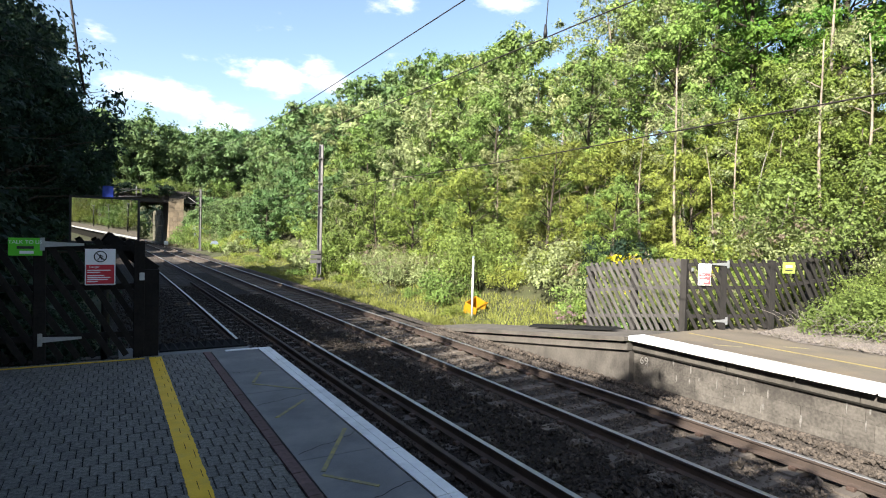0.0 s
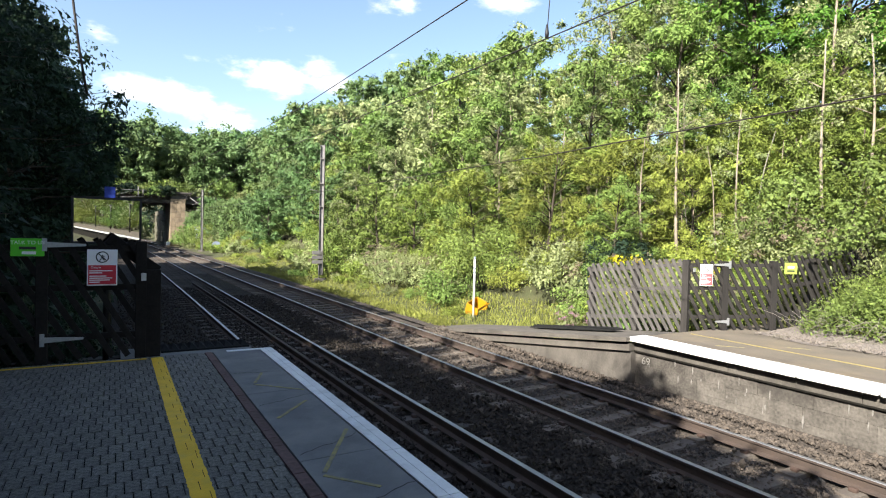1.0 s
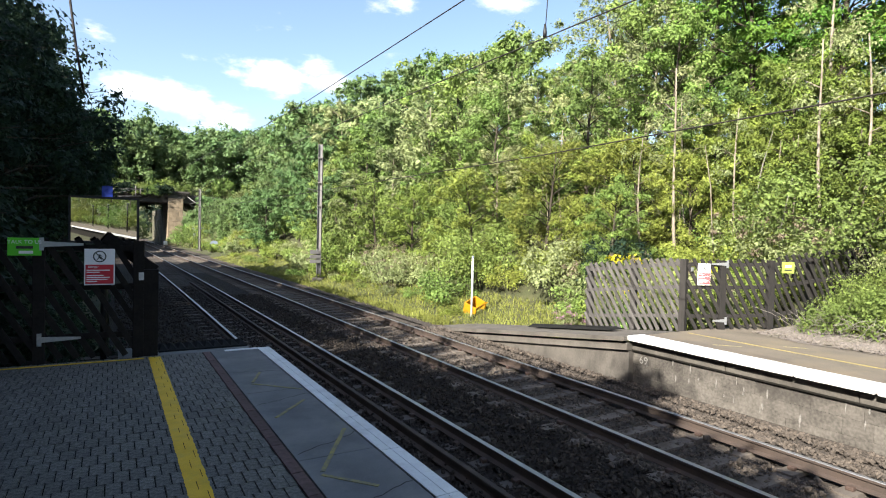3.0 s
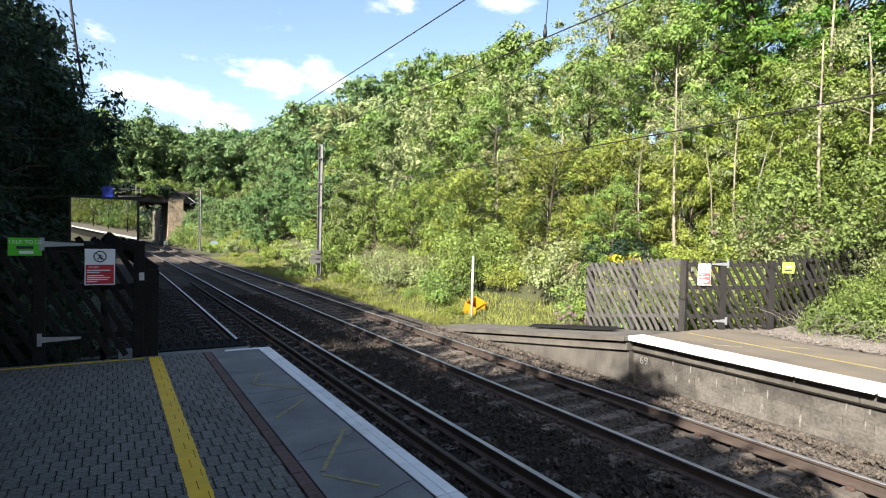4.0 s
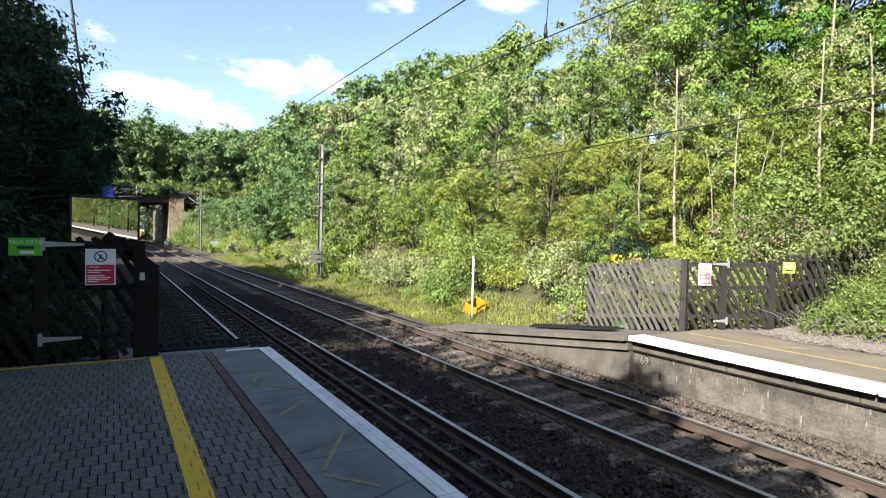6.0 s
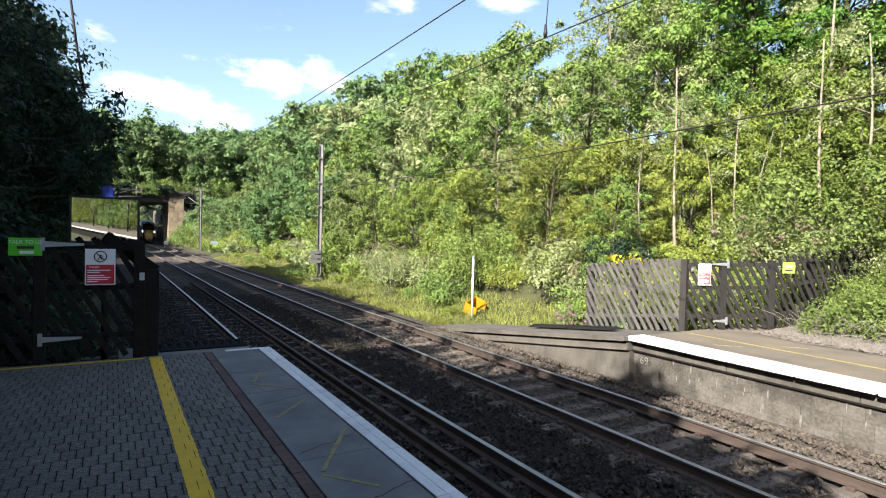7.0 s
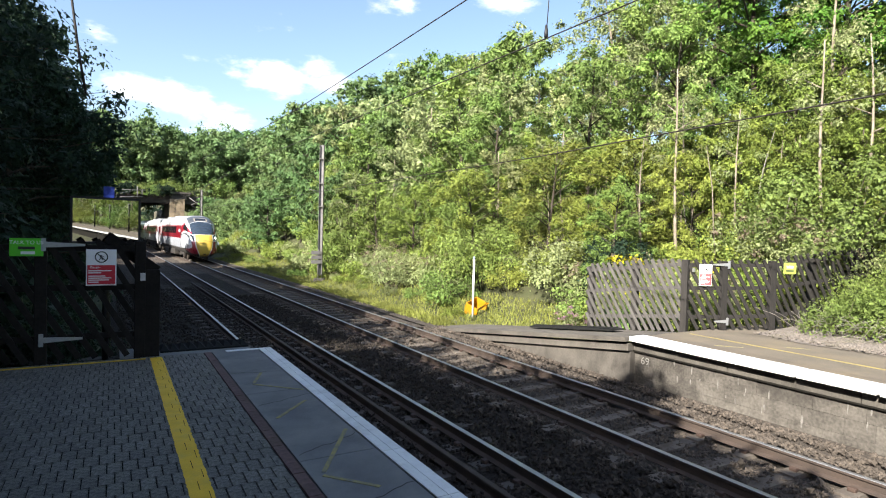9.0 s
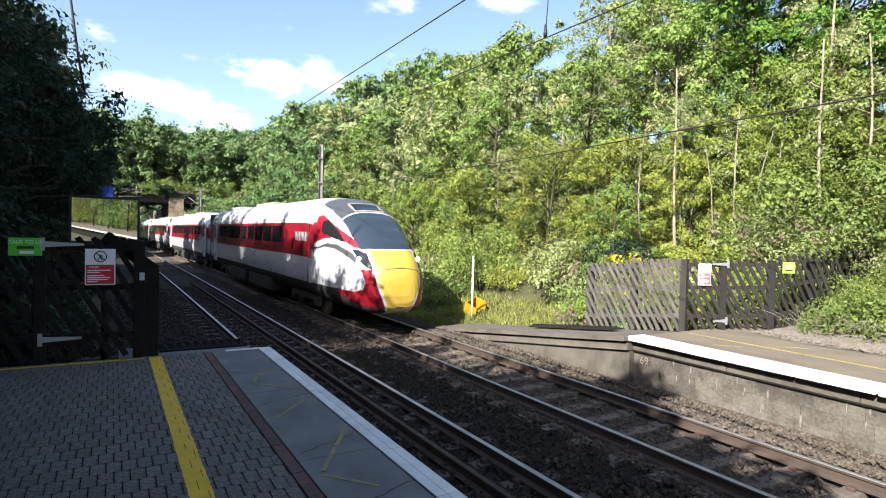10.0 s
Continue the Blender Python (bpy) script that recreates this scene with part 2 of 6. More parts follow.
M["timber_grey"] = mat("timber_grey", (0.0936, 0.0871, 0.083), (0.0363, 0.0337, 0.0321), rough=0.85, scale=4, fine=30, bump=0.4, rnd=0.25, stretch=(4, 4, 0.6))
# left fence and gate: their deep shade is put into this colour
M["timber_shade"] = mat("timber_shade", (0.022, 0.019, 0.017), (0.012, 0.011, 0.01), spec=0.1, rough=0.9, scale=4, fine=30, bump=0.4, rnd=0.25)
M["galv"] = mat("galv", (0.5, 0.51, 0.52), (0.36, 0.37, 0.38), rough=0.45, metal=0.7, scale=6, fine=40, bump=0.08)
M["mast"] = mat("mast", (0.196, 0.19, 0.19), (0.138, 0.132, 0.132), rough=0.6, metal=0.3, scale=2, fine=30, bump=0.1, stain=(0.0922, 0.0691, 0.0576), stain_scale=2)
M["black_metal"] = mat("black_metal", (0.02, 0.02, 0.021), (0.012, 0.012, 0.013), rough=0.55, metal=0.2)
M["rubber"] = mat("rubber", (0.018, 0.018, 0.018), (0.01, 0.01, 0.01), rough=0.95, spec=0.1)
M["wire"] = mat("wire", (0.035, 0.03, 0.028), rough=0.6, metal=0.3)
M["sign_white"] = mat("sign_white", (0.82, 0.82, 0.82), (0.76, 0.76, 0.76), rough=0.4, bump=0.02)
M["sign_red"] = mat("sign_red", (0.55, 0.02, 0.04), (0.48, 0.02, 0.035), rough=0.4, bump=0.02)
M["sign_pale_red"] = mat("sign_pale_red", (0.397, 0.102, 0.109), (0.352, 0.0832, 0.0896), rough=0.5, bump=0.02)
M["sign_green"] = mat("sign_green", (0.12, 0.62, 0.03), (0.1, 0.55, 0.03), rough=0.4, bump=0.02)
M["sign_lime"] = mat("sign_lime", (0.27, 0.36, 0.07), (0.24, 0.32, 0.06), rough=0.5, bump=0.02)
M["sign_dark"] = mat("sign_dark", (0.03, 0.03, 0.03), rough=0.5, bump=0.0)
M["sign_blue"] = mat("sign_blue", (0.02, 0.045, 0.3), rough=0.5, bump=0.0)
M["sign_grey"] = mat("sign_grey", (0.25, 0.3, 0.4), rough=0.5, bump=0.0)
M["bark"] = mat("bark", (0.0672, 0.0532, 0.0392), (0.0336, 0.0269, 0.0207), rough=0.95, scale=5, fine=25, bump=0.7, stretch=(2, 2, 0.5))
M["pale_bark"] = mat("pale_bark", (0.292, 0.251, 0.194), (0.138, 0.113, 0.0891), rough=0.9, scale=4, fine=18, bump=0.5, stretch=(2, 2, 0.7))
M["leaf"] = leaf_mat("leaf", (0.116, 0.192, 0.0393), (0.231, 0.307, 0.0764), trans=0.16)
M["leaf_yellow"] = leaf_mat("leaf_yellow", (0.155, 0.208, 0.0301), (0.273, 0.316, 0.0673), trans=0.16)
M["leaf_fresh"] = leaf_mat("leaf_fresh", (0.0643, 0.149, 0.0164), (0.161, 0.26, 0.0355), trans=0.18)
M["leaf_mid"] = leaf_mat("leaf_mid", (0.0758, 0.145, 0.0435), (0.159, 0.228, 0.0797), trans=0.16)
M["leaf_grey"] = leaf_mat("leaf_grey", (0.211, 0.253, 0.0985), (0.349, 0.384, 0.174), trans=0.2)
# the left bank's shade and bluish veil are put into this near-black green
M["leaf_dark_shade"] = leaf_mat("leaf_dark_shade", (0.018, 0.04, 0.024), (0.04, 0.066, 0.038), gloss=0.12)
# bluish green of the far woods: distance haze put into the leaf colour
M["leaf_haze"] = leaf_mat("leaf_haze", (0.0803, 0.149, 0.0529), (0.167, 0.231, 0.0918), trans=0.16)
M["grass"] = leaf_mat("grass", (0.146, 0.17, 0.0286), (0.294, 0.28, 0.0715), trans=0.2)
M["dry"] = leaf_mat("dry", (0.166, 0.134, 0.0864), (0.249, 0.205, 0.145), trans=0.15)
M["pink"] = leaf_mat("pink", (0.315, 0.146, 0.247), (0.375, 0.233, 0.305), trans=0.3)
M["yellow_flower"] = leaf_mat("yellow_flower", (0.65, 0.5, 0.02), (0.75, 0.6, 0.04), rnd=0.05)
M["dry_wood"] = mat("dry_wood", (0.269, 0.246, 0.221), (0.141, 0.128, 0.115), rough=0.9)
M["gravel"] = mat("gravel", (0.224, 0.196, 0.174), (0.0896, 0.0756, 0.0644), rough=0.95, scale=30, fine=70, bump=1.0, stain=(0.0728, 0.0728, 0.0392), stain_scale=2.2, dist=0.03)
M["orange"] = mat("orange", (0.461, 0.23, 0.0064), (0.384, 0.179, 0.0064), rough=0.55, scale=8, fine=40, bump=0.1)
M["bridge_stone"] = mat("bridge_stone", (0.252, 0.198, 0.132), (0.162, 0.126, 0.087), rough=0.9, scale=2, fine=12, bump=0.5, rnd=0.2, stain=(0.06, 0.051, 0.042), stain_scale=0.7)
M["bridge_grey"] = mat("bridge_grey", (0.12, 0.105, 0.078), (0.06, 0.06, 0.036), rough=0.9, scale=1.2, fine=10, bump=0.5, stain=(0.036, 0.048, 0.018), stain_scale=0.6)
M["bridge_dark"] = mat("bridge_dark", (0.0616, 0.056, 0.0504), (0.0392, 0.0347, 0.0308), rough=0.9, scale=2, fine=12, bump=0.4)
M["train_white"] = mat("train_white", (0.513, 0.522, 0.546), (0.464, 0.472, 0.497), rough=0.28, scale=1.5, fine=20, bump=0.02, coat=0.3, stain=(0.414, 0.406, 0.389), stain_scale=0.9, stain_amt=0.3)
M["train_grey"] = mat("train_grey", (0.396, 0.414, 0.459), (0.36, 0.378, 0.414), rough=0.3, scale=1.5, fine=20, bump=0.02, coat=0.3, stain=(0.27, 0.27, 0.27), stain_scale=0.9, stain_amt=0.3)
M["train_red"] = mat("train_red", (0.203, 0.00729, 0.0178), (0.17, 0.00729, 0.0154), rough=0.3, scale=1.5, fine=20, bump=0.02, coat=0.3)
M["train_yellow"] = mat("train_yellow", (0.505, 0.36, 0.0574), (0.459, 0.321, 0.0497), rough=0.4, scale=2.5, fine=25, bump=0.02, coat=0.25, stain=(0.383, 0.268, 0.0459), stain_scale=1.8, stain_amt=0.25)
M["train_tan"] = mat("train_tan", (0.3, 0.26, 0.21), (0.26, 0.225, 0.18), rough=0.4, bump=0.02)
M["train_dome"] = mat("train_dome", (0.055, 0.058, 0.066), (0.04, 0.043, 0.048), rough=0.35, scale=2, fine=20, bump=0.02, coat=0.2)
M["train_under"] = mat("train_under", (0.02, 0.019, 0.018), (0.036, 0.031, 0.027), rough=0.8, scale=2, fine=20, bump=0.2)
M["train_roof"] = mat("train_roof", (0.3, 0.31, 0.33), (0.22, 0.23, 0.24), rough=0.5, scale=1.5, fine=20, bump=0.05)
M["train_glass"] = mat("train_glass", (0.012, 0.013, 0.016), (0.01, 0.011, 0.013), rough=0.1, bump=0.0, spec=0.7)
M["screen_glass"] = mat("screen_glass", (0.025, 0.035, 0.05), (0.02, 0.03, 0.045), rough=0.08, bump=0.0, spec=0.8)
M["steel_wheel"] = mat("steel_wheel", (0.2, 0.17, 0.15), (0.12, 0.1, 0.09), rough=0.5, metal=0.6)
M["headlight"] = glow_mat("headlight", (1.0, 0.97, 0.92), 45.0)


def mirror_mat():
    m = bpy.data.materials.new("mirror_glass")
    m.use_nodes = True
    p = m.node_tree.nodes["Principled BSDF"]
    p.inputs["Base Color"].default_value = (0.52, 0.52, 0.5, 1)
    p.inputs["Metallic"].default_value, p.inputs["Roughness"].default_value = 1.0, 0.012
    return m


M["mirror"] = mirror_mat()


# ---------------------------------------------------------------- mesh tools
def link(name, me, m, parent=None, label=""):
    if m is not None and not me.materials:
        me.materials.append(m)
    ob = new(name, me)
    if parent is not None:
        ob.parent = parent
    if label:
        ob["label"] = label
    return ob


def part(name, bm, m, parent=None, label="", smooth=False):
    me = bpy.data.meshes.new(name)
    bm.to_mesh(me)
    bm.free()
    if smooth:
        me.polygons.foreach_set("use_smooth", [True] * len(me.polygons))
    return link(name, me, m, parent, label)


def raw(name, verts, faces, m, parent=None, label="", smooth=False):
    me = bpy.data.meshes.new(name)
    me.from_pydata([tuple(v) for v in verts], [], [tuple(f) for f in faces])
    if smooth:
        me.polygons.foreach_set("use_smooth", [True] * len(me.polygons))
    me.update()
    return link(name, me, m, parent, label)


def quads(name, verts, nq, m, parent=None, label="", size=4):
    """A mesh of loose polygons of one size, from a numpy array of corners in order."""
    me = bpy.data.meshes.new(name)
    nv = len(verts)
    me.vertices.add(nv)
    me.vertices.foreach_set("co", np.asarray(verts, dtype=np.float32).ravel())
    me.loops.add(nv)
    me.loops.foreach_set("vertex_index", np.arange(nv, dtype=np.int32))
    me.polygons.add(nq)
    me.polygons.foreach_set("loop_start", np.arange(nq, dtype=np.int32) * size)
    me.update(calc_edges=True)
    return link(name, me, m, parent, label)


def empty(name, x=0, y=0, z=0, rz=0):
    ob = new(name)
    ob.matrix_basis = pose(x, y, z, 0, 0, rz)
    ob.empty_display_size = 0.2
    return ob


def box(bm, cx, cy, cz, sx, sy, sz, m=None, bev=0.0):
    r = bmesh.ops.create_cube(bm, size=1.0, matrix=(m or Matrix()) @ Matrix.Translation((cx, cy, cz)) @ Matrix.Diagonal((sx, sy, sz, 1)))
    if bev:
        es = list({e for v in r["verts"] for e in v.link_edges})
        bmesh.ops.bevel(bm, geom=es, offset=bev, segments=2, affect="EDGES", profile=0.6)


def boxed(name, cx, cy, cz, sx, sy, sz, m, parent=None, bev=0.0, label="", turn=None):
    bm = bmesh.new()
    box(bm, cx, cy, cz, sx, sy, sz, turn, bev)
    return part(name, bm, m, parent, label)


def tube_arrays(pts, radii, sides=6):
    """Corners and faces of a tapered tube along points."""
    pts = [Vector(p) for p in pts]
    vs, fs = [], []
    up = Vector((0.13, 0.31, 0.94))
    for i, p in enumerate(pts):
        t = (pts[min(i + 1, len(pts) - 1)] - pts[max(i - 1, 0)]).normalized()
        a = t.cross(up)
        if a.length < 0.1:
            a = t.cross(Vector((1, 0, 0)))
        a.normalize()
        b = t.cross(a)
        for k in range(sides):
            w = 2 * math.pi * k / sides
            vs.append(p + (a * math.cos(w) + b * math.sin(w)) * radii[i])
    for i in range(len(pts) - 1):
        for k in range(sides):
            fs.append((i * sides + k, i * sides + (k + 1) % sides, (i + 1) * sides + (k + 1) % sides, (i + 1) * sides + k))
    fs.append(tuple(range(sides))[::-1])
    fs.append(tuple((len(pts) - 1) * sides + k for k in range(sides)))
    return vs, fs


def tube(name, pts, radii, m, parent=None, sides=8, label=""):
    if not isinstance(radii, (list, tuple)):
        radii = [radii] * len(pts)
    vs, fs = tube_arrays(pts, radii, sides)
    return raw(name, vs, fs, m, parent, label, smooth=True)


# ---------------------------------------------------------------- plan
PLAT, FARP = 0.936, 0.85
A_X, B_X, GAUGE = 3.45, 6.83, 1.505
EDGE, FAR_EDGE, PLAT_END = 2.07, 8.37, 8.62


def bend(s):
    """Sideways shift of the line at the distance s: a gentle left curve, then straight."""
    s0 = min(max(s, 0), 50)
    return 0.003 * s0 - 0.0002 * s0 * s0 + (s - s0) * (0.003 - 0.0004 * 50) * (s > 50)


def heading(s):
    return 0.003 - 0.0004 * min(max(s, 0), 50) if s > 0 else 0.0


def C(s, o, z):
    return Vector((o + bend(s), s, z))


def height(x, y):
    """The ground: track bed, a bank on either side."""
    z = -0.33
    if x > 10.2:
        z += min((x - 10.2) * 0.22, 0.4) + max(0, min(x, 28) - 12.0) * 0.5 + max(0, x - 28) * 0.05
    if 8.2 < x <= 10.2:
        z += (x - 8.2) * 0.12
    elif x > 10.2:
        z += 0.24
    left = -1.2 if y > 9.5 else -1.0
    if x < left:
        z += max(0, min(left - x, 14)) * 0.42 + 0.05 * max(0, left - 14 - x)
    far = min(10, max(0, y - 125) * 0.4)
    cut = min(1, max(0, abs(x - 4) - 7) / 12)
    far *= max(cut, min(1, max(0, y - 185) / 25))
    wob = 0.25 * noise.noise(Vector((x * 0.3, y * 0.3, 0))) + 0.12 * noise.noise(Vector((x, y, 3)))
    edge = min(1, max(0, (x - 10.5) / 3)) + min(1, max(0, (left - x) / 3))
    return z + wob * edge + far


def ground():
    xs = sorted(set([-600, -300, -150, -80, -50, -35, -25] + [round(-20 + i * 0.8, 2) for i in range(80)] + [50, 65, 90, 150, 300, 600]))
    ys = sorted(set([-600, -300, -150, -90] + [-60 + i * 3.0 for i in range(18)] + [-6 + i * 1.0 for i in range(70)] + [66 + i * 4 for i in range(24)] + [170, 200, 250, 320, 420, 600]))
    verts = [(x + (bend(y) if y < 200 else bend(200)), y, height(x, y)) for y in ys for x in xs]
    nx = len(xs)
    faces = [(j * nx + i, j * nx + i + 1, (j + 1) * nx + i + 1, (j + 1) * nx + i) for j in range(len(ys) - 1) for i in range(nx - 1)]
    ob = raw("ground", verts, faces, M["earth"], smooth=True)
    tagged(ob, "green and brown earth of a railway cutting", "ground", kind="structure")


def strip(name, o0, o1, z0, z1, m, s0=-60, s1=190, step=2.0, sub=4, crown=0.0):
    n = int((s1 - s0) / step)
    vs, fs = [], []
    for i in range(n + 1):
        s = s0 + (s1 - s0) * i / n
        for k in range(sub + 1):
            u = k / sub
            vs.append(C(s, o0 + (o1 - o0) * u, z0 + (z1 - z0) * u + crown * math.sin(u * math.pi)))
    for i in range(n):
        for k in range(sub):
            a = i * (sub + 1) + k
            fs.append((a, a + 1, a + sub + 2, a + sub + 1))
    return raw(name, vs, fs, m, smooth=True)


RAIL = [(-0.07, -0.159), (0.07, -0.159), (0.07, -0.148), (0.012, -0.125), (0.012, -0.05), (0.036, -0.036), (0.036, -0.006), (0.03, 0.0), (-0.03, 0.0), (-0.036, -0.006), (-0.036, -0.036), (-0.012, -0.05), (-0.012, -0.125), (-0.07, -0.148)]


def rail(name, o, parent, dz=0.0, s0=-40, s1=190, top=True):
    n = int((s1 - s0) / 2.5)
    vs, fs, mi = [], [], []
    k = len(RAIL)
    for i in range(n + 1):
        s = s0 + (s1 - s0) * i / n
        for a, b in RAIL:
            vs.append(C(s, o + a, b + dz))
    for i in range(n):
        for j in range(k):
            fs.append((i * k + j, i * k + (j + 1) % k, (i + 1) * k + (j + 1) % k, (i + 1) * k + j))
            mi.append(1 if (6 <= j <= 8 and top) else 0)
    ob = raw(name, vs, fs, M["rail_side"], parent)
    ob.data.materials.append(M["rail_top"])
    ob.data.polygons.foreach_set("material_index", mi)
    return ob


def sleeper_mesh():
    """A concrete sleeper, dished in the middle, 2.5 m long, with the rail clips cast on."""
    bm = bmesh.new()
    for y0, y1, h in ((-1.25, -0.45, 0.0), (-0.45, 0.45, -0.025), (0.45, 1.25, 0.0)):
        box(bm, (y0 + y1) / 2, 0, -0.265 + h / 2, y1 - y0 + 0.001, 0.26, 0.2 + h)
    bmesh.ops.remove_doubles(bm, verts=bm.verts, dist=0.0005)
    for v in bm.verts:
        if v.co.z > -0.2:
            v.co.y *= 0.8
    me = bpy.data.meshes.new("sleeper")
    bm.to_mesh(me)
    bm.free()
    me.materials.append(M["sleeper"])
    bm = bmesh.new()
    box(bm, 0, 0, -0.14, 0.07, 0.09, 0.05, bev=0.012)
    mc = bpy.data.meshes.new("rail_clip")
    bm.to_mesh(mc)
    bm.free()
    mc.materials.append(M["clip"])
    return me, mc


def track(centre, label, guard=False):
    t = empty("railway_track", centre, 0, 0)
    t.matrix_basis = Matrix()
    tagged(t, label, "railway track", group="railway tracks")
    rail("rail", centre - GAUGE / 2, t)
    rail("rail", centre + GAUGE / 2, t)
    if guard:
        rail("guard_rail", centre + 0.17, t, dz=-0.03, s1=31.5, top=False)
    me, mc = SLEEPER
    # sleepers of the shaded track take the copy with shade in its colour
    if guard:
        me = me.copy()
        me.materials.clear()
        me.materials.append(M["sleeper_shade"])
    s = -12.0
    n = 0
    while s < 130:
        ob = link("sleeper", me, None, t)
        ob.matrix_basis = pose(*C(s, centre, random.uniform(-0.02, -0.008)), 0, 0, math.degrees(-heading(s)) + random.uniform(-0.4, 0.4))
        if s < 20:
            for d in (-GAUGE / 2 - 0.115, -GAUGE / 2 + 0.115, GAUGE / 2 - 0.115, GAUGE / 2 + 0.115):
                link("rail_clip", mc, None, ob).location.x = d
        s += 0.66
        n += 1


def stones(name, label, m, seed, heaps):
    """Loose crushed stone in heaps: count, offsets, distances, height, sizes."""
    rng = np.random.default_rng(seed)
    base = np.array([(1, 0, 0), (-1, 0, 0), (0, 1, 0), (0, -1, 0), (0, 0, 1), (0, 0, -1)], float)
    tri = np.array([(0, 2, 4), (2, 1, 4), (1, 3, 4), (3, 0, 4), (2, 0, 5), (1, 2, 5), (3, 1, 5), (0, 3, 5)])
    out = []
    for n, o0, o1, s0, s1, z, r0, r1 in heaps:
        s = s0 + (s1 - s0) * rng.random(n) ** 1.5
        o = o0 + (o1 - o0) * rng.random(n)
        r = r0 + (r1 - r0) * rng.random(n)
        for i in range(n):
            q = np.linalg.qr(rng.normal(size=(3, 3)))[0]
            sc = r[i] * (0.6 + 0.6 * rng.random(3))
            v = (base * (0.75 + 0.5 * rng.random((6, 1))) * sc) @ q
            out.append(v + np.array(C(s[i], o[i], z + rng.random() * 0.03)))
    vs = np.concatenate(out)
    n = len(out)
    f = (tri[None] + (np.arange(n) * 6)[:, None, None]).reshape(-1, 3)
    me = bpy.data.meshes.new(name)
    me.from_pydata(vs.tolist(), [], f.tolist())
    tagged(link(name, me, m), label, "ballast", kind="stuff")


# ---------------------------------------------------------------- platforms
def near_platform():
    p = boxed("platform_near", (-3.3 + EDGE - 0.2) / 2, (-60 + PLAT_END) / 2, (PLAT - 0.014 - 0.6) / 2, 3.3 + EDGE - 0.2, 60 + PLAT_END, PLAT - 0.014 + 0.6, M["joint"])
    tagged(p, "railway platform of grey block paving in shade", "platform", kind="structure")
    # out of view; added so the left of the paving gets less sky light
    back = boxed("wall_back", -3.25, -12, PLAT + 1.75, 0.2, 41, 3.6, M["timber_shade"])
    tagged(back, "unseen wall added to keep sky light off the platform", "wall", kind="structure")
    # coping: two rows of white slabs, the joint line between them
    rng = random.Random(3)
    y = PLAT_END
    while y > -14:
        L = 0.9
        boxed("coping_slab", 1.935, y - L / 2, PLAT - 0.045, 0.084, L - 0.008, 0.10, M["white_paint"], p)
        boxed("coping_slab", 2.025, y - L / 2, PLAT - 0.045, 0.088, L - 0.008, 0.10, M["white_paint"], p)
        y -= L
    boxed("coping_end", 1.66, PLAT_END - 0.05, PLAT + 0.003, 0.46, 0.09, 0.008, M["white_paint"], p)
    boxed("platform_wall", EDGE - 0.09, (-60 + PLAT_END) / 2, 0.2, 0.1, 60 + PLAT_END, 1.2, M["concrete"], p)
    # tarmac strip in bays
    y = PLAT_END
    for L in (2.4, 2.0, 1.45, 1.5, 1.6, 2.0, 2.0, 3, 3, 3):
        boxed("tarmac_bay", 1.5635, y - L / 2, PLAT - 0.045, 0.633, L - 0.006, 0.09, M["tarmac"], p, bev=0.004)
        y -= L
    boxed("joint_strip", 1.885, PLAT_END - 13, PLAT - 0.05, 0.018, 26, 0.09, M["joint"], p)
    boxed("end_slab", 0.95, PLAT_END + 0.36, PLAT - 0.1, 1.7, 0.7, 0.18, M["tarmac"], p)
    boxed("end_wall", 0.3, PLAT_END + 0.6, 0.25, 3.2, 0.2, 1.2, M["concrete"], p)
    # faint hatching on the tarmac
    for x0, y0, x1, y1 in ((1.35, 3.95, 1.82, 4.75), (1.33, 3.9, 1.62, 3.55), (1.4, 6.6, 1.85, 6.15), (1.42, 6.65, 1.6, 7.1), (1.35, 5.3, 1.75, 5.75)):
        d = math.hypot(x1 - x0, y1 - y0)
        boxed("painted_mark", 0, 0, 0, d, 0.035, 0.003, M["worn_yellow"], p, turn=pose((x0 + x1) / 2, (y0 + y1) / 2, PLAT + 0.0025, 0, 0, math.degrees(math.atan2(y1 - y0, x1 - x0))))
    for x0, y0, x1, y1 in ((1.28, 4.35, 1.87, 4.62), (1.27, 5.75, 1.88, 5.98), (1.3, 3.3, 1.87, 3.52), (1.28, 7.2, 1.86, 7.1)):
        pts = []
        for k in range(11):
            f = k / 10
            pts.append((x0 + (x1 - x0) * f, y0 + (y1 - y0) * f + rng.uniform(-0.025, 0.025)))
        vs = [(x, y + w, PLAT + 0.0022) for x, y in pts for w in (-0.004, 0.004)]
        raw("crack", vs, [(2 * k, 2 * k + 2, 2 * k + 3, 2 * k + 1) for k in range(10)], M["joint"], p)
    return p


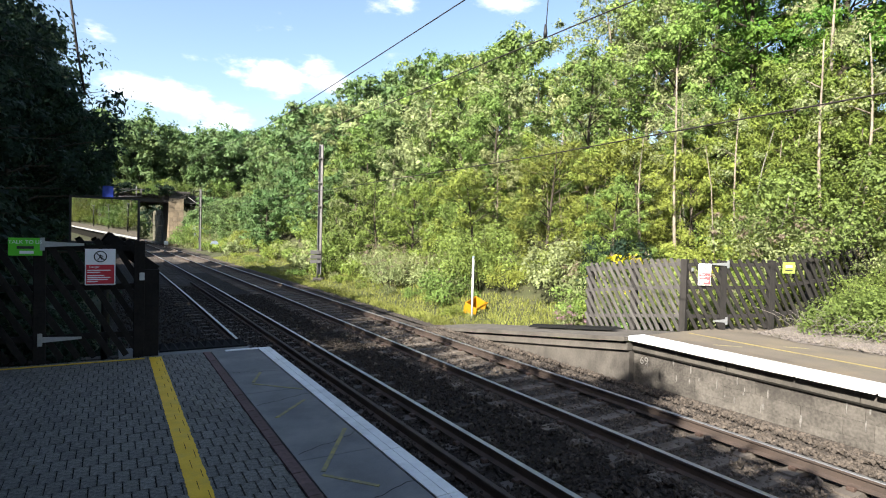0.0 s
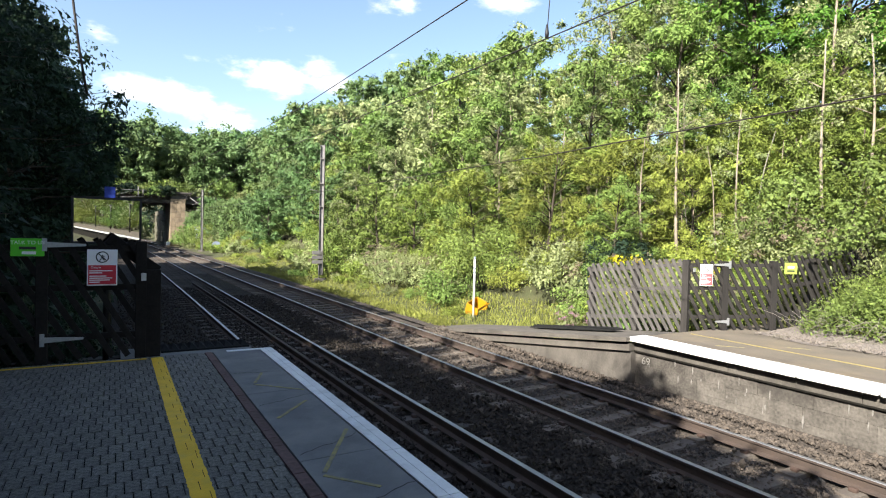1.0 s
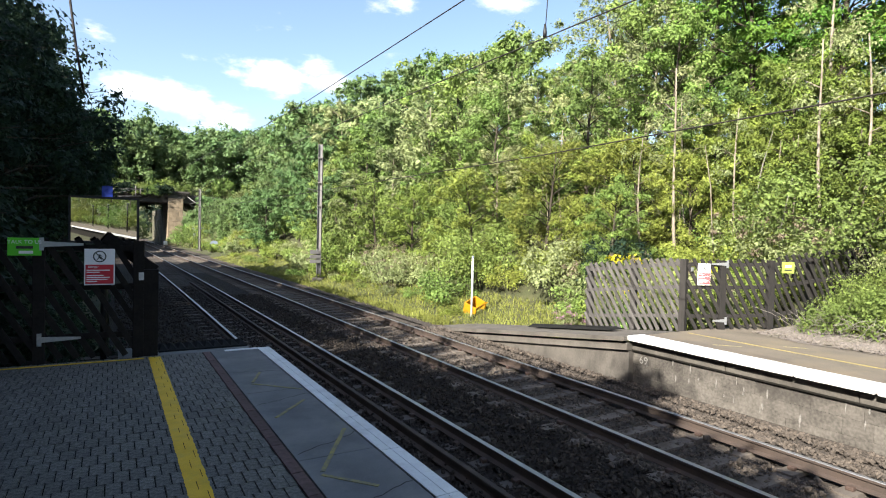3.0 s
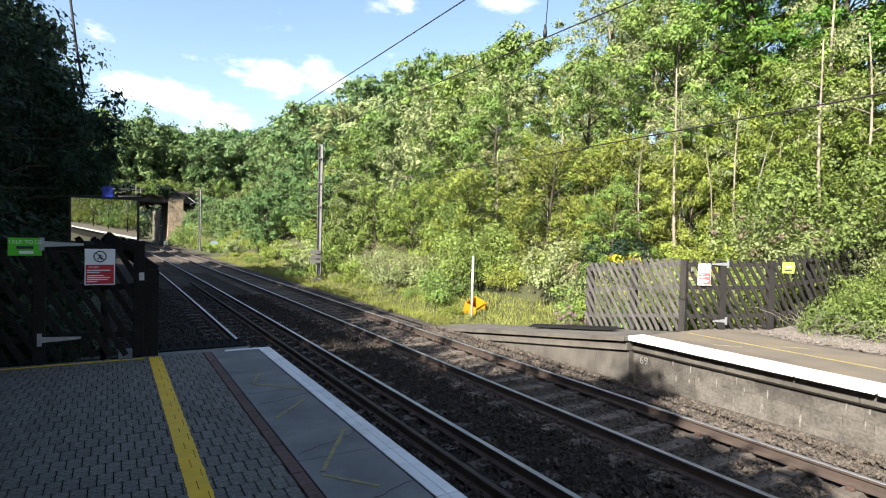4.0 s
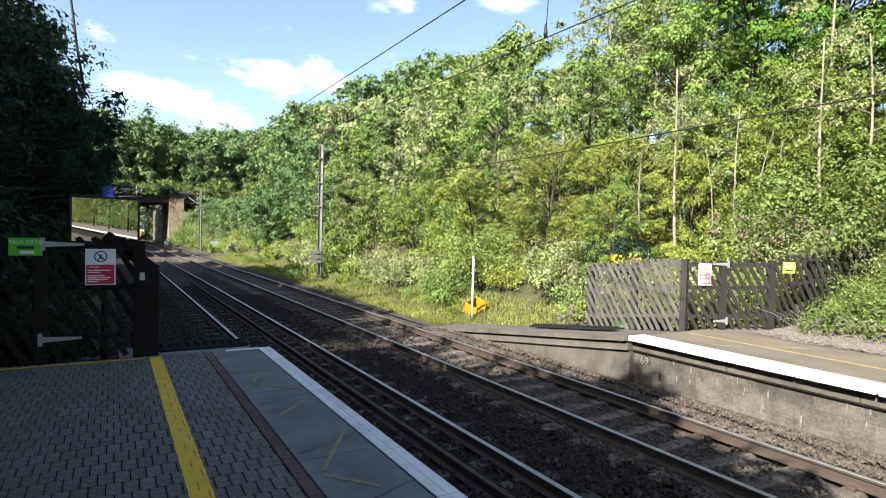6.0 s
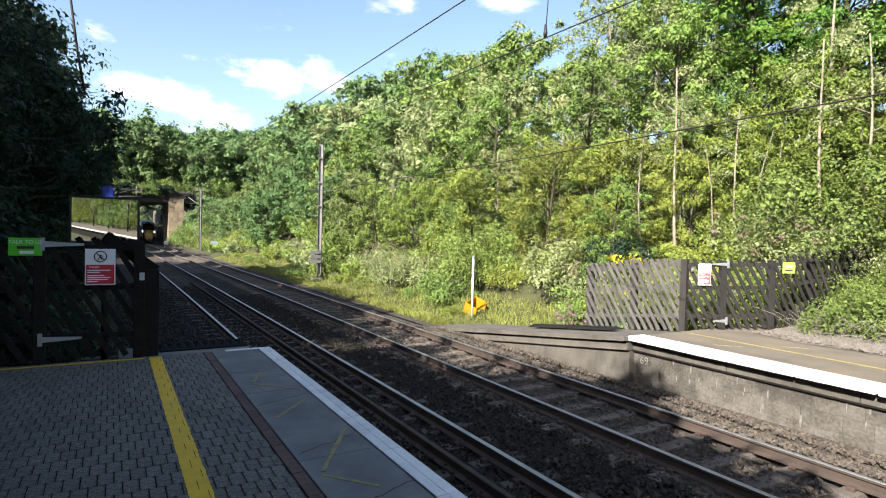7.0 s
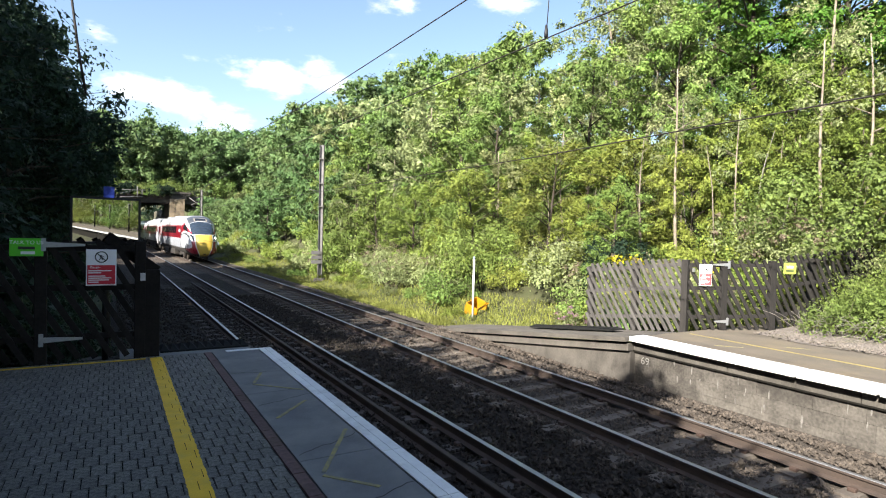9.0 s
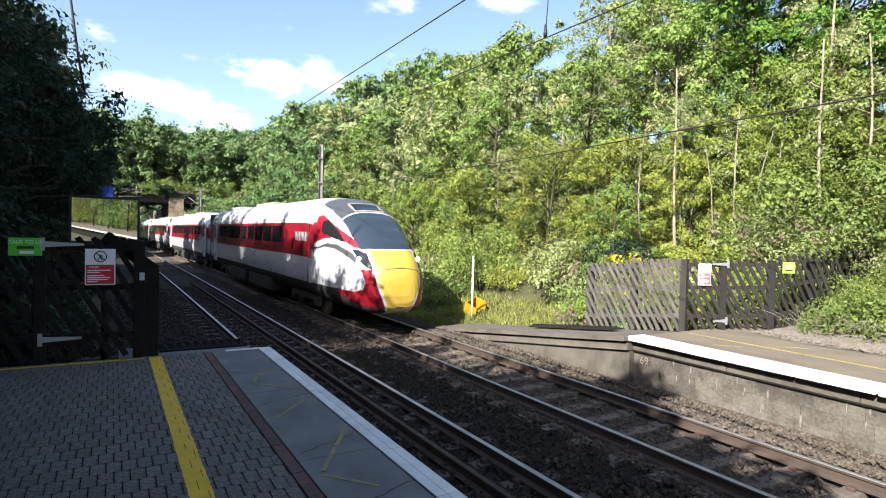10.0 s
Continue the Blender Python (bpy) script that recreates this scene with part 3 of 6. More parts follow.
def pavers(p):
    """Blocks 100 x 200 mm in staggered courses."""
    bm = bmesh.new()
    box(bm, 0, 0, -0.03, 0.0915, 0.1962, 0.06)
    top = [e for e in bm.edges if all(v.co.z > -0.001 for v in e.verts)]
    bmesh.ops.bevel(bm, geom=top, offset=0.0022, segments=1, affect="EDGES")
    meshes = {}
    for key in ("paver", "paver_red"):
        me = bpy.data.meshes.new(key)
        bm.to_mesh(me)
        me.materials.append(M[key])
        meshes[key] = me
    vs0 = np.array([v.co[:] for v in bm.verts])
    fs0 = [[v.index for v in f.verts] for f in bm.faces]
    bm.free()
    rng = random.Random(8)
    vs, fs = [], []
    n = 0
    spots = []
    for j in range(-30, 43):
        y = PLAT_END - 0.1 - (42 - j) * 0.2
        for i in range(-42, 13):
            x = 1.13 - 0.05 - (12 - i) * 0.1 + 0.05 * (j % 2)
            if x > 1.10:
                continue
            spots.append((x, y))
    spots.sort(key=lambda q: abs(q[0] - 0.3) + abs(q[1] - 3.9))
    for x, y in spots:
        z = PLAT + rng.uniform(-0.0018, 0.0012)
        if n < 300:
            ob = link("paver", meshes["paver"], None, p)
            ob.matrix_basis = pose(x, y, z, rng.uniform(-0.25, 0.25), rng.uniform(-0.25, 0.25), rng.uniform(-0.4, 0.4))
            n += 1
        else:
            k = len(vs)
            vs.extend((vs0 + np.array((x, y, z))).tolist())
            fs.extend([[q + k for q in f] for f in fs0])
    ob = raw("paving", vs, fs, M["paver_rest"], p)
    ob["kind"] = "stuff"
    y = PLAT_END - 0.1
    while y > -6:
        ob = link("paver", meshes["paver_red"], None, p, "red-brown edging block")
        ob.matrix_basis = pose(1.188, y, PLAT + rng.uniform(-0.002, 0.002), 0, 0, 0)
        y -= 0.2
    y = PLAT_END - 0.1
    yv = []
    while y > -20:
        a, b = 0.452 + rng.uniform(-0.004, 0.004), 0.602 + rng.uniform(-0.005, 0.005)
        yv += [(a, y, PLAT + 0.0035), (b, y, PLAT + 0.0035)]
        y -= 0.03
    raw("yellow_line", yv, [(2 * k, 2 * k + 1, 2 * k + 3, 2 * k + 2) for k in range(len(yv) // 2 - 1)], M["yellow_paint"], p)
    jb = bmesh.new()
    for j in range(43):
        box(jb, 0.545 + 0.05 * (j % 2) - 0.02, PLAT_END - 0.1 - j * 0.2, PLAT + 0.003, 0.004, 0.12 + 0.05 * rng.random(), 0.003)
    part("paint_gap", jb, M["joint"], p)["kind"] = "stuff"
    bb = bmesh.new()
    for j in range(0, 73, 2):
        box(bb, 1.105, PLAT_END - 0.3 - j * 0.2, PLAT - 0.03, 0.05, 0.196, 0.06)
    part("cut_paver", bb, M["paver_rest"], p)["kind"] = "stuff"
    # thin yellow line in front of the end fence
    boxed("yellow_line", -2.2, 8.48, PLAT + 0.003, 5.2, 0.05, 0.006, M["yellow_paint"], p, turn=None)


def far_platform():
    p = boxed("platform_far", 10.86, (-140 + 7.4) / 2, FARP / 2 - 0.35, 4.0, 140 + 7.4, FARP + 0.69, M["tarmac_far"])
    tagged(p, "sunlit railway platform with white coping and stone wall", "platform", kind="structure")
    y = 7.4
    cr = random.Random(17)
    while y > -45:
        L = cr.uniform(0.92, 1.12)
        boxed("coping_slab", 8.655 + cr.uniform(-0.006, 0.006), y - L / 2, FARP - 0.03 + cr.uniform(-0.004, 0.004), 0.41, L - cr.uniform(0.014, 0.03), 0.09, M["white_paint"], p, bev=0.012)
        y -= L
    for x0, y0, x1, y1 in ((9.3, 6.2, 9.6, 5.85), (10.35, 5.55, 10.6, 5.25)):
        boxed("painted_mark", 0, 0, 0, math.hypot(x1 - x0, y1 - y0), 0.03, 0.004, M["worn_yellow"], p, turn=pose((x0 + x1) / 2, (y0 + y1) / 2, FARP - 0.002, 0, 0, math.degrees(math.atan2(y1 - y0, x1 - x0))))
    y = 7.4
    while y > -45:
        L = 1.9
        boxed("wall_course", 8.70, y - L / 2, FARP - 0.2, 0.2, L - 0.012, 0.17, M["concrete"], p, bev=0.008)
        y -= L
    rng = random.Random(4)
    for row in range(3):
        y = 7.4
        while y > -20:
            L = rng.uniform(0.35, 0.95)
            boxed("wall_block", 8.74, y - L / 2, 0.455 - row * 0.235, 0.2 + rng.uniform(-0.007, 0.007), L - 0.003, 0.2325, M["wall_stone"], p, bev=0.004)
            y -= L
    boxed("wall_backing", 8.8, -66.35, 0.1, 0.1, 147.3, 1.2, M["joint"], p)
    boxed("coping_slab", 8.62, -92.5, FARP - 0.035, 0.52, 95, 0.09, M["white_paint"], p)
    text("chalk_mark", "69", 0.2, M["chalk"], p, pose(8.632, 7.15, 0.42, 90, 0, -90))
    # black strip that draws the shadow line under the upper course
    boxed("ledge", 8.69, -66.3, 0.583, 0.2, 147.4, 0.026, M["joint"], p)
    boxed("yellow_line", 9.98, -66.3, FARP - 0.002, 0.06, 147, 0.008, M["worn_line"], p)
    for k in range(34):
        yy, zz, n = rng.uniform(-2, 7.2), rng.uniform(0.1, 0.52), rng.randint(5, 8)
        w, h = rng.uniform(0.006, 0.02), rng.uniform(0.03, 0.13)
        vs = [(8.629, yy + w * rng.uniform(0.4, 1.0) * math.cos(6.283 * j / n), zz + h * rng.uniform(0.5, 1.0) * math.sin(6.283 * j / n)) for j in range(n)]
        raw("lime_streak", vs + [(8.66, b, c) for _, b, c in vs], [tuple(range(n))[::-1]] + [(j, (j + 1) % n, n + (j + 1) % n, n + j) for j in range(n)], M["efflor"], p)
    # ramp that runs down to the track
    vs = [(8.37, 7.4, FARP), (9.9, 7.4, FARP), (9.9, 14.9, -0.1), (8.37, 14.9, -0.1), (8.37, 7.4, FARP - 0.08), (9.9, 7.4, FARP - 0.08), (9.9, 14.9, -0.3), (8.37, 14.9, -0.2)]
    raw("ramp_top", vs, [(0, 1, 2, 3), (4, 7, 6, 5), (0, 3, 7, 4), (1, 5, 6, 2), (0, 4, 5, 1), (3, 2, 6, 7)], M["concrete"], p)
    vs = [(8.45, 7.4, FARP - 0.12), (8.7, 7.4, FARP - 0.12), (8.7, 14.6, -0.22), (8.45, 14.6, -0.22), (8.45, 7.4, FARP - 0.26), (8.7, 7.4, FARP - 0.26), (8.7, 14.6, -0.36), (8.45, 14.6, -0.36)]
    raw("ramp_course", vs, [(0, 1, 2, 3), (4, 7, 6, 5), (0, 3, 7, 4), (1, 5, 6, 2), (0, 4, 5, 1), (3, 2, 6, 7)], M["concrete"], p)
    vs = [(8.52, 7.4, FARP - 0.28), (8.7, 7.4, FARP - 0.28), (8.7, 14.6, -0.38), (8.52, 14.6, -0.38), (8.52, 7.4, -0.5), (8.7, 7.4, -0.5), (8.7, 14.6, -0.5), (8.52, 14.6, -0.5)]
    raw("ramp_wall", vs, [(0, 1, 2, 3), (4, 7, 6, 5), (0, 3, 7, 4), (1, 5, 6, 2), (0, 4, 5, 1), (3, 2, 6, 7)], M["concrete"], p)


# ---------------------------------------------------------------- fences and signs
def fence(name, label, p0, p1, z0, z1, h, posts, m, lean=-1, pitch=0.18, post_h=-0.03, slat_w=0.072, rails=(0.2, 0.6, 0.92), thing=None):
    """Timber fence of slanting slats nailed to rails and posts, from p0 to p1 over the ground heights z0 to z1."""
    t = thing or empty(name, p0[0], p0[1], z0)
    if thing is None:
        tagged(t, label, "fence")
    inv = t.matrix_basis.inverted()
    a, b = Vector((*p0, z0)), Vector((*p1, z1))
    d = b - a
    L = Vector((d.x, d.y)).length
    ang = math.degrees(math.atan2(d.y, d.x))
    slope = d.z / L
    rise = h - 0.06
    run = rise * 0.58
    bm = bmesh.new()
    sl = math.hypot(rise, run)
    box(bm, 0, 0, 0, slat_w, 0.022, sl)
    me = bpy.data.meshes.new("slat")
    bm.to_mesh(me)
    bm.free()
    me.materials.append(m)
    rng = random.Random(int(L * 100))
    k = math.degrees(math.atan2(run, rise)) * lean
    u = 0.05
    while u < L + run - 0.05:
        lo, hi = max(0.0, (u - L) / run), min(1.0, u / run)     # the part of the slat that lies within the bay
        if hi - lo > 0.08:
            mid = (lo + hi) / 2
            v = u - run * mid
            q = a + d * (v / L)
            ob = link("slat", me, None, t)
            ob.matrix_basis = inv @ pose(q.x, q.y, q.z + 0.04 + rise * mid + rng.uniform(-0.012, 0.012), 0, 0, ang) @ pose(0, -0.035, 0, 0, k + rng.uniform(-1, 1), 0) @ Matrix.Diagonal((1, 1, hi - lo, 1))
        u += pitch
    for f in rails:
        bm = bmesh.new()
        box(bm, L / 2, 0, 0, L, 0.04, 0.075)
        ob = part("fence_rail", bm, m, t)
        ob.matrix_basis = inv @ pose(a.x, a.y, z0 + h * f, 0, 0, ang) @ pose(0, 0, 0, 0, -math.degrees(math.atan(slope)), 0)
    for f in posts:
        q = a + d * f
        pm, back = (M["timber"], 0.095) if m in (M["timber_grey"], M["timber"]) and f < 0.9 else (M["timber"] if m == M["timber_grey"] else m, 0.0)
        bm = bmesh.new()
        box(bm, 0, 0, (h + post_h) / 2 - 0.1, 0.13, 0.12, h + post_h + 0.2, bev=0.008)
        ob = part("post", bm, pm, t)
        ob.matrix_basis = inv @ pose(q.x, q.y, q.z, 0, 0, ang) @ pose(0, back, 0)
    return t


def hinge(x, y, z, ang, L, parent_inv, t, flip=1):
    """Galvanised T-hinge: a plate and a tapering strap."""
    bm = bmesh.new()
    box(bm, 0, 0, 0, 0.05, 0.014, 0.16, bev=0.003)
    vs = [bm.verts.new(v) for v in ((0.02 * flip, -0.006, 0.035), (L * flip, -0.006, 0.014), (L * flip, -0.006, -0.014), (0.02 * flip, -0.006, -0.035),
                                    (0.02 * flip, 0.006, 0.035), (L * flip, 0.006, 0.014), (L * flip, 0.006, -0.014), (0.02 * flip, 0.006, -0.035))]
    for f in ((0, 1, 2, 3), (7, 6, 5, 4), (0, 4, 5, 1), (1, 5, 6, 2), (2, 6, 7, 3), (3, 7, 4, 0)):
        bm.faces.new([vs[i] for i in f])
    bmesh.ops.recalc_face_normals(bm, faces=bm.faces)
    ob = part("strap_hinge", bm, M["galv"], t, "galvanised strap hinge")
    ob.matrix_basis = parent_inv @ pose(x, y, z, 0, 0, ang)


def text(name, body, size, m, parent, mw, label=""):
    cu = bpy.data.curves.new(name, "FONT")
    cu.body, cu.size, cu.align_x, cu.align_y, cu.extrude = body, size, "CENTER", "CENTER", 0.0008
    tmp = bpy.data.objects.new(name, cu)
    me = bpy.data.meshes.new_from_object(tmp)
    bpy.data.objects.remove(tmp)
    me.materials.clear()
    ob = link(name, me, m, parent)
    ob.matrix_basis = mw
    return ob


def warning_sign(x, y, z, ang, w, h, red, label):
    """White over red sign with a barred walking figure reduced to strokes, and lines of small lettering."""
    t = empty("warning_sign", x, y, z, ang)
    tagged(t, label, "sign")
    boxed("plate", 0, 0, 0, w, 0.012, h, M["sign_white"], t, bev=0.003)
    boxed("red_panel", 0, -0.0085, -h * 0.2, w * 0.92, 0.005, h * 0.53, red, t)
    bm = bmesh.new()
    R = w * 0.22
    segs = 28
    ring = [[bm.verts.new((r * math.cos(2 * math.pi * k / segs), yy, r * math.sin(2 * math.pi * k / segs))) for k in range(segs)] for r, yy in ((R, -0.0), (R, -0.004), (R * 0.82, -0.004), (R * 0.82, 0))]
    for i in range(3):
        for k in range(segs):
            bm.faces.new((ring[i][k], ring[i][(k + 1) % segs], ring[i + 1][(k + 1) % segs], ring[i + 1][k]))
    ob = part("ring", bm, M["sign_dark"], t)
    ob.matrix_basis = pose(0, -0.0065, h * 0.29)
    for nm, x0, z0, x1, z1, wd in (("bar", -R * 0.62, R * 0.62, R * 0.62, -R * 0.62, 0.16), ("stroke", 0, 0.35 * R, -0.1 * R, -0.1 * R, 0.24), ("stroke", -0.08 * R, -0.1 * R, -0.4 * R, -0.6 * R, 0.15),
                                   ("stroke", -0.05 * R, -0.1 * R, 0.28 * R, -0.55 * R, 0.15), ("stroke", 0, 0.25 * R, 0.4 * R, 0.0, 0.12)):
        L = math.hypot(x1 - x0, z1 - z0)
        boxed(nm, 0, 0, 0, L, 0.003, R * wd, M["sign_dark"], t, turn=pose((x0 + x1) / 2, -0.009, h * 0.29 + (z0 + z1) / 2) @ pose(0, 0, 0, 0, -math.degrees(math.atan2(z1 - z0, x1 - x0)), 0))
    text("lettering", "Danger", h * 0.085, M["sign_white"], t, pose(-w * 0.2, -0.0115, h * 0.005, 90, 0, 0))
    for L, dz in ((0.9, -0.09), (0.5, -0.145), (0.66, -0.235), (0.9, -0.29), (0.8, -0.345), (0.4, -0.4)):
        boxed("lettering", -w * 0.42 + L * w * 0.42, -0.0125, dz * h, L * w * 0.84, 0.003, 0.026 * h, M["sign_white"], t)
    return t


def green_sign(x, y, z, ang, w, h, m, label, words):
    t = empty("help_sign", x, y, z, ang)
    tagged(t, label, "sign")
    boxed("plate", 0, 0, 0, w, 0.012, h, m, t, bev=0.003)
    if words:
        text("lettering", "TALK TO US", h * 0.28, M["sign_white"], t, pose(0, -0.008, h * 0.26, 90, 0, 0))
        boxed("number_bar", 0, -0.008, -h * 0.04, w * 0.5, 0.004, h * 0.16, M["sign_dark"], t)
        boxed("panel", w * 0.04, -0.008, -h * 0.31, w * 0.42, 0.004, h * 0.16, M["sign_white"], t)
    else:
        boxed("lettering", 0, -0.008, h * 0.12, w * 0.5, 0.004, h * 0.2, M["sign_white"], t)
        boxed("number_bar", 0, -0.008, -h * 0.22, w * 0.6, 0.004, h * 0.12, M["sign_dark"], t)
    return t


# ---------------------------------------------------------------- plants
def leaf_cloud(rng, centres, radii, per, size, droop=0.25, flat=0.6, core=0.0):
    """Corners of leaves in clumps round the centres; core: the share of broad leaves that fill the heart of each clump."""
    n = len(centres) * per
    c = np.repeat(centres, per, axis=0)
    r = np.repeat(radii, per)
    d = rng.normal(size=(n, 3))
    d /= np.linalg.norm(d, axis=1, keepdims=True)
    heart = (np.arange(n) % per < core * per)[:, None]
    d *= np.where(heart, 0.62 * rng.random((n, 1)) ** 0.5, rng.random((n, 1)) ** 0.45 * 1.08)
    d[:, 2] *= flat
    p = c + d * r[:, None]
    out = d / (np.linalg.norm(d, axis=1, keepdims=True) + 1e-6)
    nr = out * 0.9 + np.array((0, 0, 0.45)) + rng.normal(size=(n, 3)) * 0.3
    nr /= np.linalg.norm(nr, axis=1, keepdims=True)
    t = rng.normal(size=(n, 3)) + np.array((0, 0, -droop * 2)) + out * 0.5
    t -= nr * np.sum(t * nr, axis=1, keepdims=True)
    t /= np.linalg.norm(t, axis=1, keepdims=True) + 1e-6
    w = np.cross(t, nr)
    L = size * (0.6 + 0.8 * rng.random((n, 1))) * np.where(heart, 1.85, 1.0)
    wd = L * 0.4
    v = np.empty((n, 3, 3))
    v[:, 0] = p + w * wd
    v[:, 1] = p + t * L
    v[:, 2] = p - w * wd
    return v.reshape(-1, 3), n


def make_tree(seed, H, R, clear, m, bark, clumps, per, size, girth=0.12, spread=0.8, shape=1.0, lean=0.0, flat=0.6, tight=1.0, core=0.0):
    """Tree: tapered bent trunk, limbs, crown of leaf clumps round the limbs' ends."""
    rng = np.random.default_rng(seed)
    t = empty("tree")
    pts = []
    wx, wy = rng.normal(size=2) * 0.25 + np.array((lean, 0))
    for i in range(9):
        u = i / 8
        pts.append((wx * u * H * 0.15 + 0.12 * math.sin(u * 5 + seed), wy * u * H * 0.15 + 0.12 * math.cos(u * 4 + seed), u * H * 0.93 - 0.3))
    vs, fs = tube_arrays(pts, [girth * (1 - 0.85 * i / 8) + 0.012 for i in range(9)], 7)
    centres, radii = [], []
    limbs = int(clumps / 5) + 3
    for k in range(limbs):
        u = clear + (0.97 - clear) * (k + rng.random()) / limbs
        i = min(int(u * 8), 7)
        a = Vector(pts[i]).lerp(Vector(pts[i + 1]), u * 8 - i)
        w = k * 2.4 + rng.random() * 1.2
        v = (u - clear) / (1 - clear)
        prof = math.sin(math.pi * min(1, max(0.0, 0.18 + 0.80 * v ** shape))) ** 0.7
        L = R * prof * (0.65 + 0.5 * rng.random())
        up = 0.35 + 0.5 * v
        b = a + Vector((math.cos(w) * L, math.sin(w) * L, L * up * 0.7))
        mid = a.lerp(b, 0.5) + Vector((0, 0, 0.12 * L))
        g = girth * (1 - 0.8 * u) * 0.5 + 0.008
        v2, f2 = tube_arrays([a, mid, b], [g, g * 0.6, 0.006], 5)
        o = len(vs)
        vs += v2
        fs += [tuple(q + o for q in f) for f in f2]
        for j in range(5):
            q = a.lerp(b, 0.45 + 0.6 * rng.random()) if L > 0.8 else b
            centres.append(np.array(q) + rng.normal(size=3) * R * 0.14 * spread)
            radii.append(R * (0.12 + 0.14 * rng.random()) * tight)
    raw("trunk", vs, fs, bark, t, smooth=True)
    v, n = leaf_cloud(rng, np.array(centres), np.array(radii), per, size, flat=flat, core=core)
    quads("crown", v, n, m, t, size=3)
    return t


def make_bush(seed, H, R, m, clumps, per, size, flower=None, core=0.12):
    rng = np.random.default_rng(seed)
    t = empty("bush")
    vs, fs = [], []
    centres, radii = [], []
    for k in range(clumps):
        w, u = rng.random() * 6.283, rng.random()
        rr = R * math.sqrt(rng.random()) * 0.9
        top = H * (0.25 + 0.75 * u) * (1 - 0.35 * (rr / R) ** 2)
        b = Vector((math.cos(w) * rr, math.sin(w) * rr, top * 0.88))
        if k < 14:
            v2, f2 = tube_arrays([(b.x * 0.2, b.y * 0.2, -0.2), (b.x * 0.6, b.y * 0.6, b.z * 0.6), b], [0.022, 0.015, 0.005], 4)
            o = len(vs)
            vs += v2
            fs += [tuple(q + o for q in f) for f in f2]
        centres.append(np.array(b))
        radii.append(R * (0.2 + 0.16 * rng.random()))
    raw("stem", vs, fs, M["bark"], t, smooth=True)
    v, n = leaf_cloud(rng, np.array(centres), np.array(radii), per, size, droop=0.1, flat=0.8, core=core)
    quads("foliage", v, n, m, t, size=3)
    if flower is not None:
        top = [c + np.array((0, 0, r)) for c, r in zip(centres, radii)][:: 2]
        v, n = leaf_cloud(rng, np.array(top), np.array([0.13] * len(top)), 34, 0.05)
        quads("blossom", v, n, flower, t, size=3)
    return t


# the tree tops on the right bank, at 24 m across the line: distance, height
CREST = [(-10, 20), (14, 17.5), (19, 16), (22, 15.4), (24, 14.6), (26.5, 14.3), (29, 15.0), (31, 17.2), (33, 18.2), (35.3, 17.6), (37, 16.7), (40, 17.5), (46, 19.5), (54, 20.2), (60, 19.4), (71, 20), (87, 20.5), (115, 21.5), (140, 22)]


def crest(x, y):
    """How high the tops reach at this place on the bank: the wood rises evenly to its crest."""
    v, z = y * 24 / x, CREST[-1][1]
    for (a, za), (b, zb) in zip(CREST, CREST[1:]):
        if v <= b:
            z = za + (zb - za) * (v - a) / (b - a)
            break
    return 2.7 + (z - 2.7) * x / 24


def stand(proto, x, y, s=1.0, rz=None, z=None, label="", category="", group=""):
    rz = random.uniform(0, 360) if rz is None else rz
    ob = copy_thing(proto, pose(x, y, (height(x - bend(y), y) if z is None else z) - 0.05, 0, 0, rz))
    ob.scale = (s, s, s * random.uniform(0.92, 1.08))
    tagged(ob, label, category, group)
    return ob


